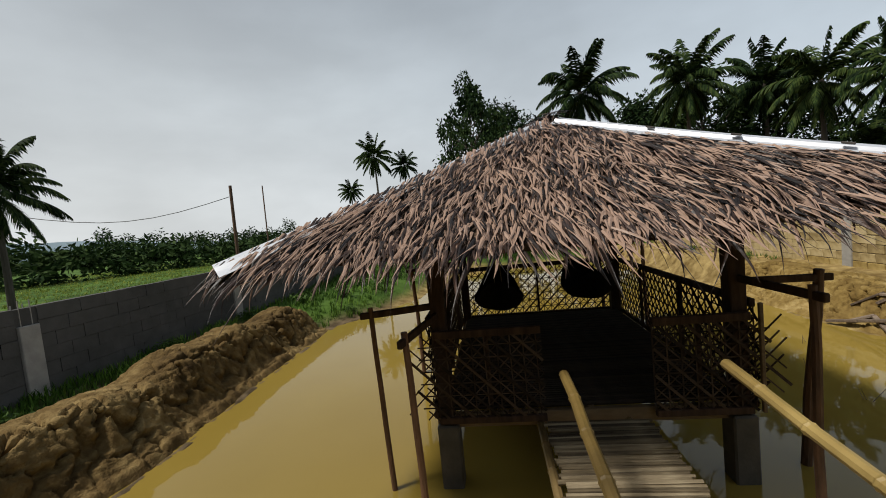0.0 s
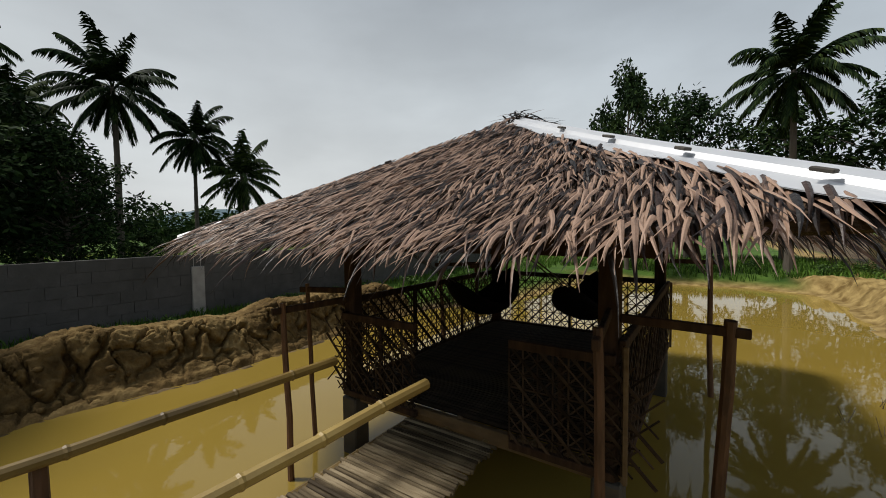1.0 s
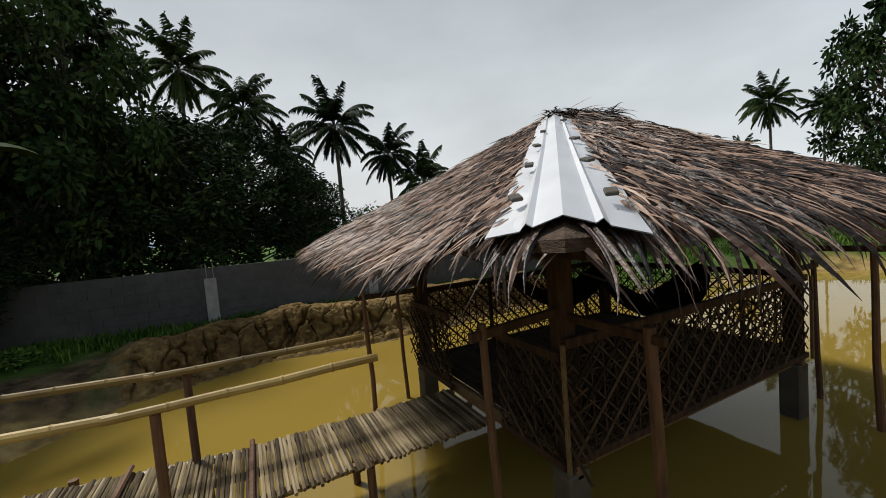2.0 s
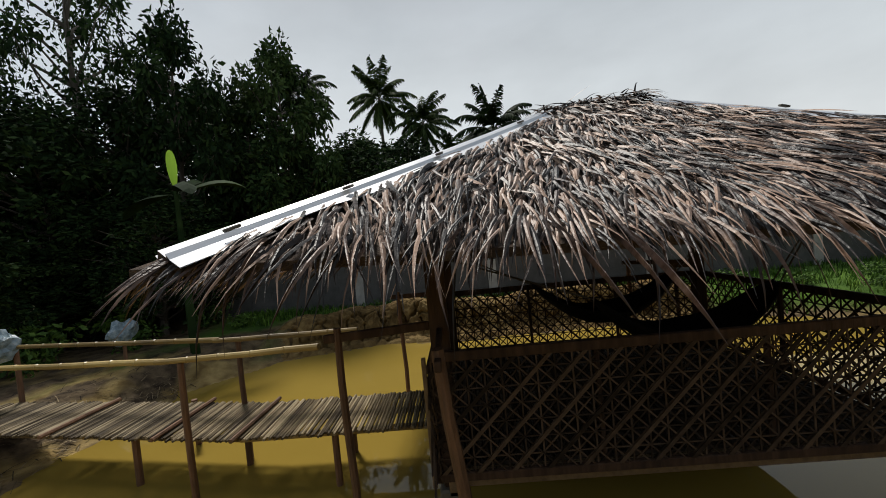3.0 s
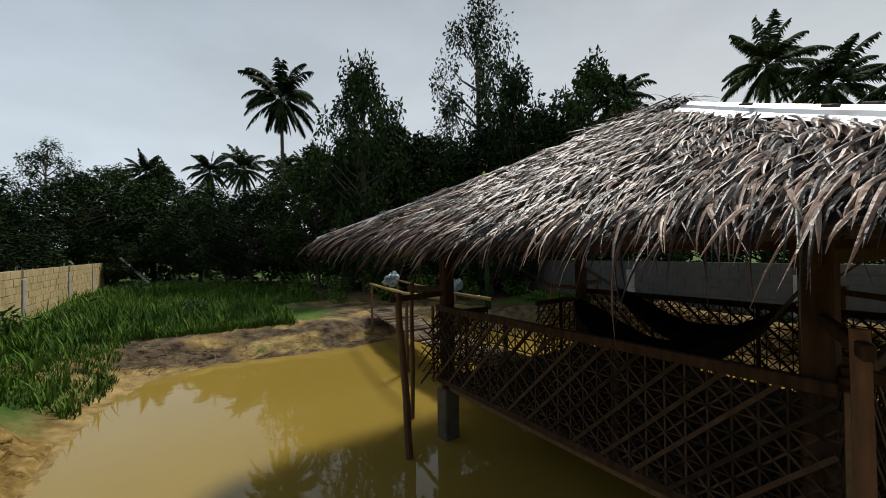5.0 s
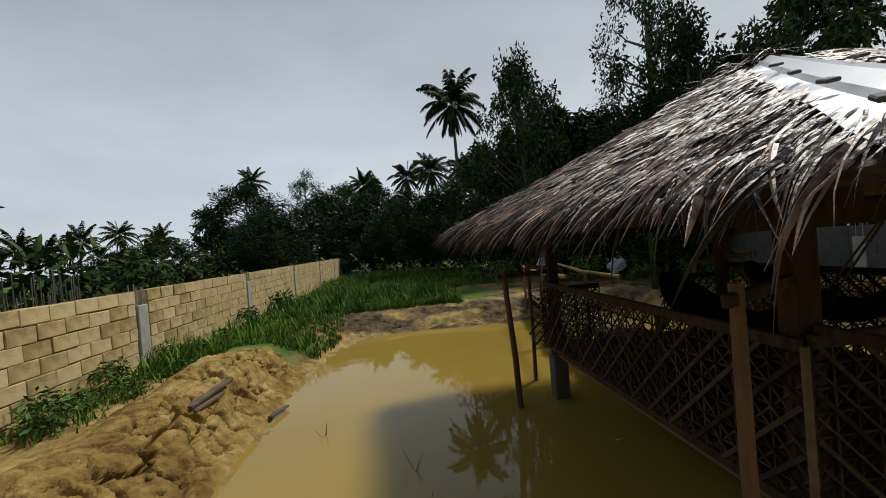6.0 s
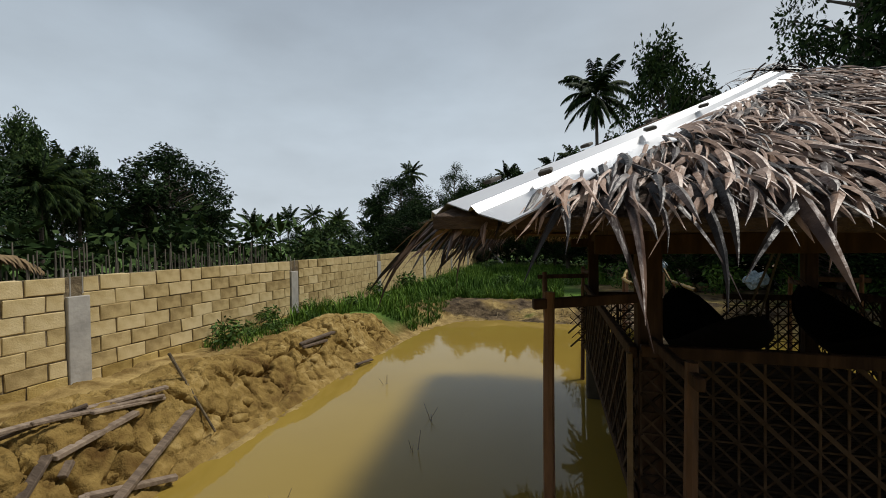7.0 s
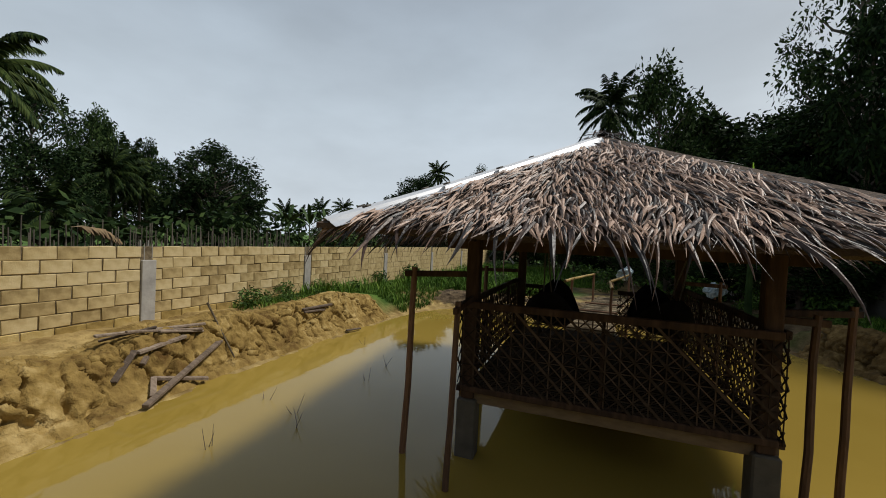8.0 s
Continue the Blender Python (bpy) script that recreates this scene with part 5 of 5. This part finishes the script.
# ---- loose things ----
def litter():
    """Dry stems and straw strewn over the muddy bank beside the footbridge."""
    r = random.Random(61)
    bm = bmesh.new()
    for _ in range(900):
        x, y = r.uniform(-3.2, 4.8), -6.85 - abs(r.gauss(0, 0.75))
        if shore_distance(np.array([x]), np.array([y]))[0] < 0.12:
            continue
        z, a, n = ground_z(x, y) + 0.006, r.gauss(0.3, 0.7), r.uniform(0.04, 0.22) * (2 if r.random() < 0.06 else 1)
        dx, dy, w = math.cos(a) * n, math.sin(a) * n, r.uniform(0.0025, 0.0065)
        p, q, side = Vector((x - dx, y - dy, z)), Vector((x + dx, y + dy, ground_z(x + dx, y + dy) + r.uniform(0.006, 0.04))), Vector((-math.sin(a), math.cos(a), 0)) * w
        top = (p + q) / 2 + Vector((0, 0, w * 1.5 + 0.01))
        v = [bm.verts.new(c) for c in (p + side, p - side, q - side, q + side, top + side, top - side)]
        bm.faces.new((v[0], v[1], v[5], v[4]))
        bm.faces.new((v[4], v[5], v[2], v[3]))
    tagged(part("litter", bm, LITTER), "dry straw and stems strewn over the muddy bank", "litter", kind="stuff")


litter()
for a, b, w, t in [((6.19, 2.27), (5.89, 0.93), 0.07, 0.035), ((6.0, 2.01), (5.87, 0.99), 0.06, 0.03), ((5.9, 1.64), (5.9, 0.96), 0.07, 0.03), ((5.74, 2.02), (5.83, 1.3), 0.08, 0.045), ((5.58, 2.39), (5.78, 2.03), 0.08, 0.035),
                   ((5.66, 2.01), (5.71, 1.92), 0.06, 0.05), ((5.12, 2.31), (5.77, 0.74), 0.085, 0.045), ((5.54, 1.94), (5.29, 1.34), 0.07, 0.045), ((5.27, 2.12), (5.55, 1.93), 0.07, 0.04), ((6.27, 2.18), (6.01, 1.6), 0.05, 0.03),
                   ((5.86, -1.31), (5.83, -2.29), 0.09, 0.04), ((5.82, -1.33), (5.79, -1.99), 0.06, 0.04), ((5.29, -2.15), (5.18, -2.56), 0.07, 0.03)]:
    bm = bmesh.new()
    # a stiff plank bridges the hollows between its ends
    high = max(smooth_z(a[0] + (b[0] - a[0]) * u, a[1] + (b[1] - a[1]) * u) - (smooth_z(*a) * (1 - u) + smooth_z(*b) * u) for u in (0.0, 0.25, 0.5, 0.75))
    za, zb = max(0.0, smooth_z(*a)) + 0.8 * high + 0.035 + t / 2, max(0.0, smooth_z(*b)) + 0.8 * high + 0.035 + t / 2
    beam(bm, (a[0], a[1], za), (b[0], b[1], zb), w, t)
    tagged(part("plank", bm, PLANK), "weathered grey scrap plank lying on the clay bank", "plank", "scrap planks on the bank")
bm = bmesh.new()
rod(bm, (6.21, 0.64, smooth_z(6.21, 0.64) + 0.30), (5.51, 0.69, smooth_z(5.51, 0.69) + 0.10), 0.019, 0.013, 6, 3, 0.03, seed=2)
tagged(part("pale_stick", bm, DECK), "long pale stick leaning on the clay bank", "stick")
bm = bmesh.new()
beam(bm, (7.2, -27.5, 2.15), (5.8, -27.4, 0.55), 0.6, 0.06)
tagged(part("leaning_sheet", bm, METAL), "pale metal sheet leaning at the wall's end", "sheet")


def hammock(x, y0, y1, z, low, w):
    """A sagging dark cloth hung by cords along y."""
    h = thing("hammock", "dark cloth hammock slung under the hut's roof", "hammock", "hammocks in the hut")
    bm = bmesh.new()
    n, m, rows = 14, 8, []
    for i in range(n + 1):
        s = i / n
        y = y0 + (y1 - y0) * s
        zz = z - (z - low) * math.sin(math.pi * s) ** 0.8
        wd = w * (0.10 + 0.9 * math.sin(math.pi * s) ** 0.6)
        rows.append([bm.verts.new((x + wd * math.sin((j / m - 0.5) * 2.4) * 0.5, y, zz + wd * 0.32 * (1 - math.cos((j / m - 0.5) * 2.6)) + 0.012 * math.sin(j * 5 + i))) for j in range(m + 1)])
    for a, b in zip(rows, rows[1:]):
        for j in range(m):
            bm.faces.new((a[j], a[j + 1], b[j + 1], b[j]))
    cloth = part("cloth", bm, CLOTH_DARK, h, smooth=True)
    mod = cloth.modifiers.new("thick", "SOLIDIFY")
    mod.thickness = 0.008
    for y, ye in ((y0, YS + 0.1), (y1, YN - 0.1)):
        bm = bmesh.new()
        for k in (-0.04, 0.04):
            rod(bm, (x + k, y, z), (x + k * 0.3, ye, 2.18), 0.007, seg=5)
        part("cord", bm, ROPE, h)


hammock(-0.62, -0.75, 0.95, 1.72, 1.20, 0.72)
hammock(0.62, -0.45, 1.15, 1.72, 1.22, 0.72)


def bag(x, y, z, s, seed):
    rnd = random.Random(seed)
    bm = bmesh.new()
    bmesh.ops.create_icosphere(bm, subdivisions=3, radius=s)
    for v in bm.verts:
        k = 1 + 0.55 * noise.noise(v.co * 5 / s * 0.3 + Vector((seed, 0, 0))) + 0.4 * abs(noise.noise(v.co * 12 / s * 0.3))
        v.co = Vector((v.co.x * k * 1.0 - v.co.z * 0.3, v.co.y * k * 0.8, v.co.z * k * 0.95))
    ob = part("plastic_sack", bm, BAG)
    ob.location = (x, y, z)
    tagged(ob, "crumpled pale blue plastic sack on a stake", "sack", "plastic sacks by the bridge")


for x, y, z, s, seed in ((-0.95, -8.0, 1.45, 0.20, 1), (-3.5, -8.5, 1.10, 0.24, 2)):
    if seed == 2:
        bm = bmesh.new()
        rod(bm, (x, y, 0.2), (x, y, z - 0.1), 0.04, 0.03, 8, 3, 0.04, seed=5)
        tagged(part("stake", bm, POLE), "short wooden stake stuck in the bank", "stake")
    bag(x, y, z, s, seed)

for i, (corner, v, across) in enumerate(((CORNER_SE, 0.10, -0.17), (CORNER_SE, 0.11, 0.17), (CORNER_SE, 0.28, -0.14), (CORNER_SE, 0.29, 0.15), (CORNER_SE, 0.47, 0.13), (CORNER_SE, 0.50, -0.12), (CORNER_SE, 0.66, 0.10), (CORNER_SE, 0.82, -0.08),
                                        (CORNER_NE, 0.10, -0.17), (CORNER_NE, 0.12, 0.17), (CORNER_NE, 0.30, 0.14), (CORNER_NE, 0.32, -0.14), (CORNER_NE, 0.48, 0.13), (CORNER_NE, 0.50, -0.12), (CORNER_NE, 0.68, 0.10), (CORNER_SW, 0.3, 0.14), (CORNER_SW, 0.6, -0.12))):
    a, b = Vector(corner), Vector(RIDGE_ENDS[corner])
    d = (b - a).normalized()
    e = Vector((0, 0, 1)).cross(d).normalized()
    f = d.cross(e)
    if f.z < 0:
        f = -f
    bm = bmesh.new()
    box(bm, (0, 0, 0), (0.07, 0.046, 0.016), None, 0.004)
    ob = part("brick_scrap", bm, FOOTING)
    ob.matrix_world = Matrix.Translation(a.lerp(b, v) + e * across + f * (-0.022 - 0.02 * math.sin(math.pi * v))) @ Matrix((d, e, f)).transposed().to_4x4() @ Matrix.Rotation(0.3 * (i % 3), 4, "Z")
    tagged(ob, "small dark scrap block weighing down the roof flashing", "block", "weights on the roof flashing")

rnd = random.Random(9)
for x, y in ((3.3, 1.83), (3.35, 0.23), (3.4, -0.5), (4.15, 1.44), (3.52, 1.58), (4.44, -1.54), (3.75, 2.6)):
    reed = thing("reed_tuft", "few dry reed stems standing in the water", "reed", "reed tufts in the pond", at=(x, y, -0.1))
    for i in range(3):
        bm = bmesh.new()
        rod(bm, (rnd.uniform(-0.05, 0.05), rnd.uniform(-0.05, 0.05), 0), (rnd.uniform(-0.12, 0.12), rnd.uniform(-0.12, 0.12), rnd.uniform(0.18, 0.34)), 0.005, 0.002, 5)
        part("stem", bm, PLANK, reed)
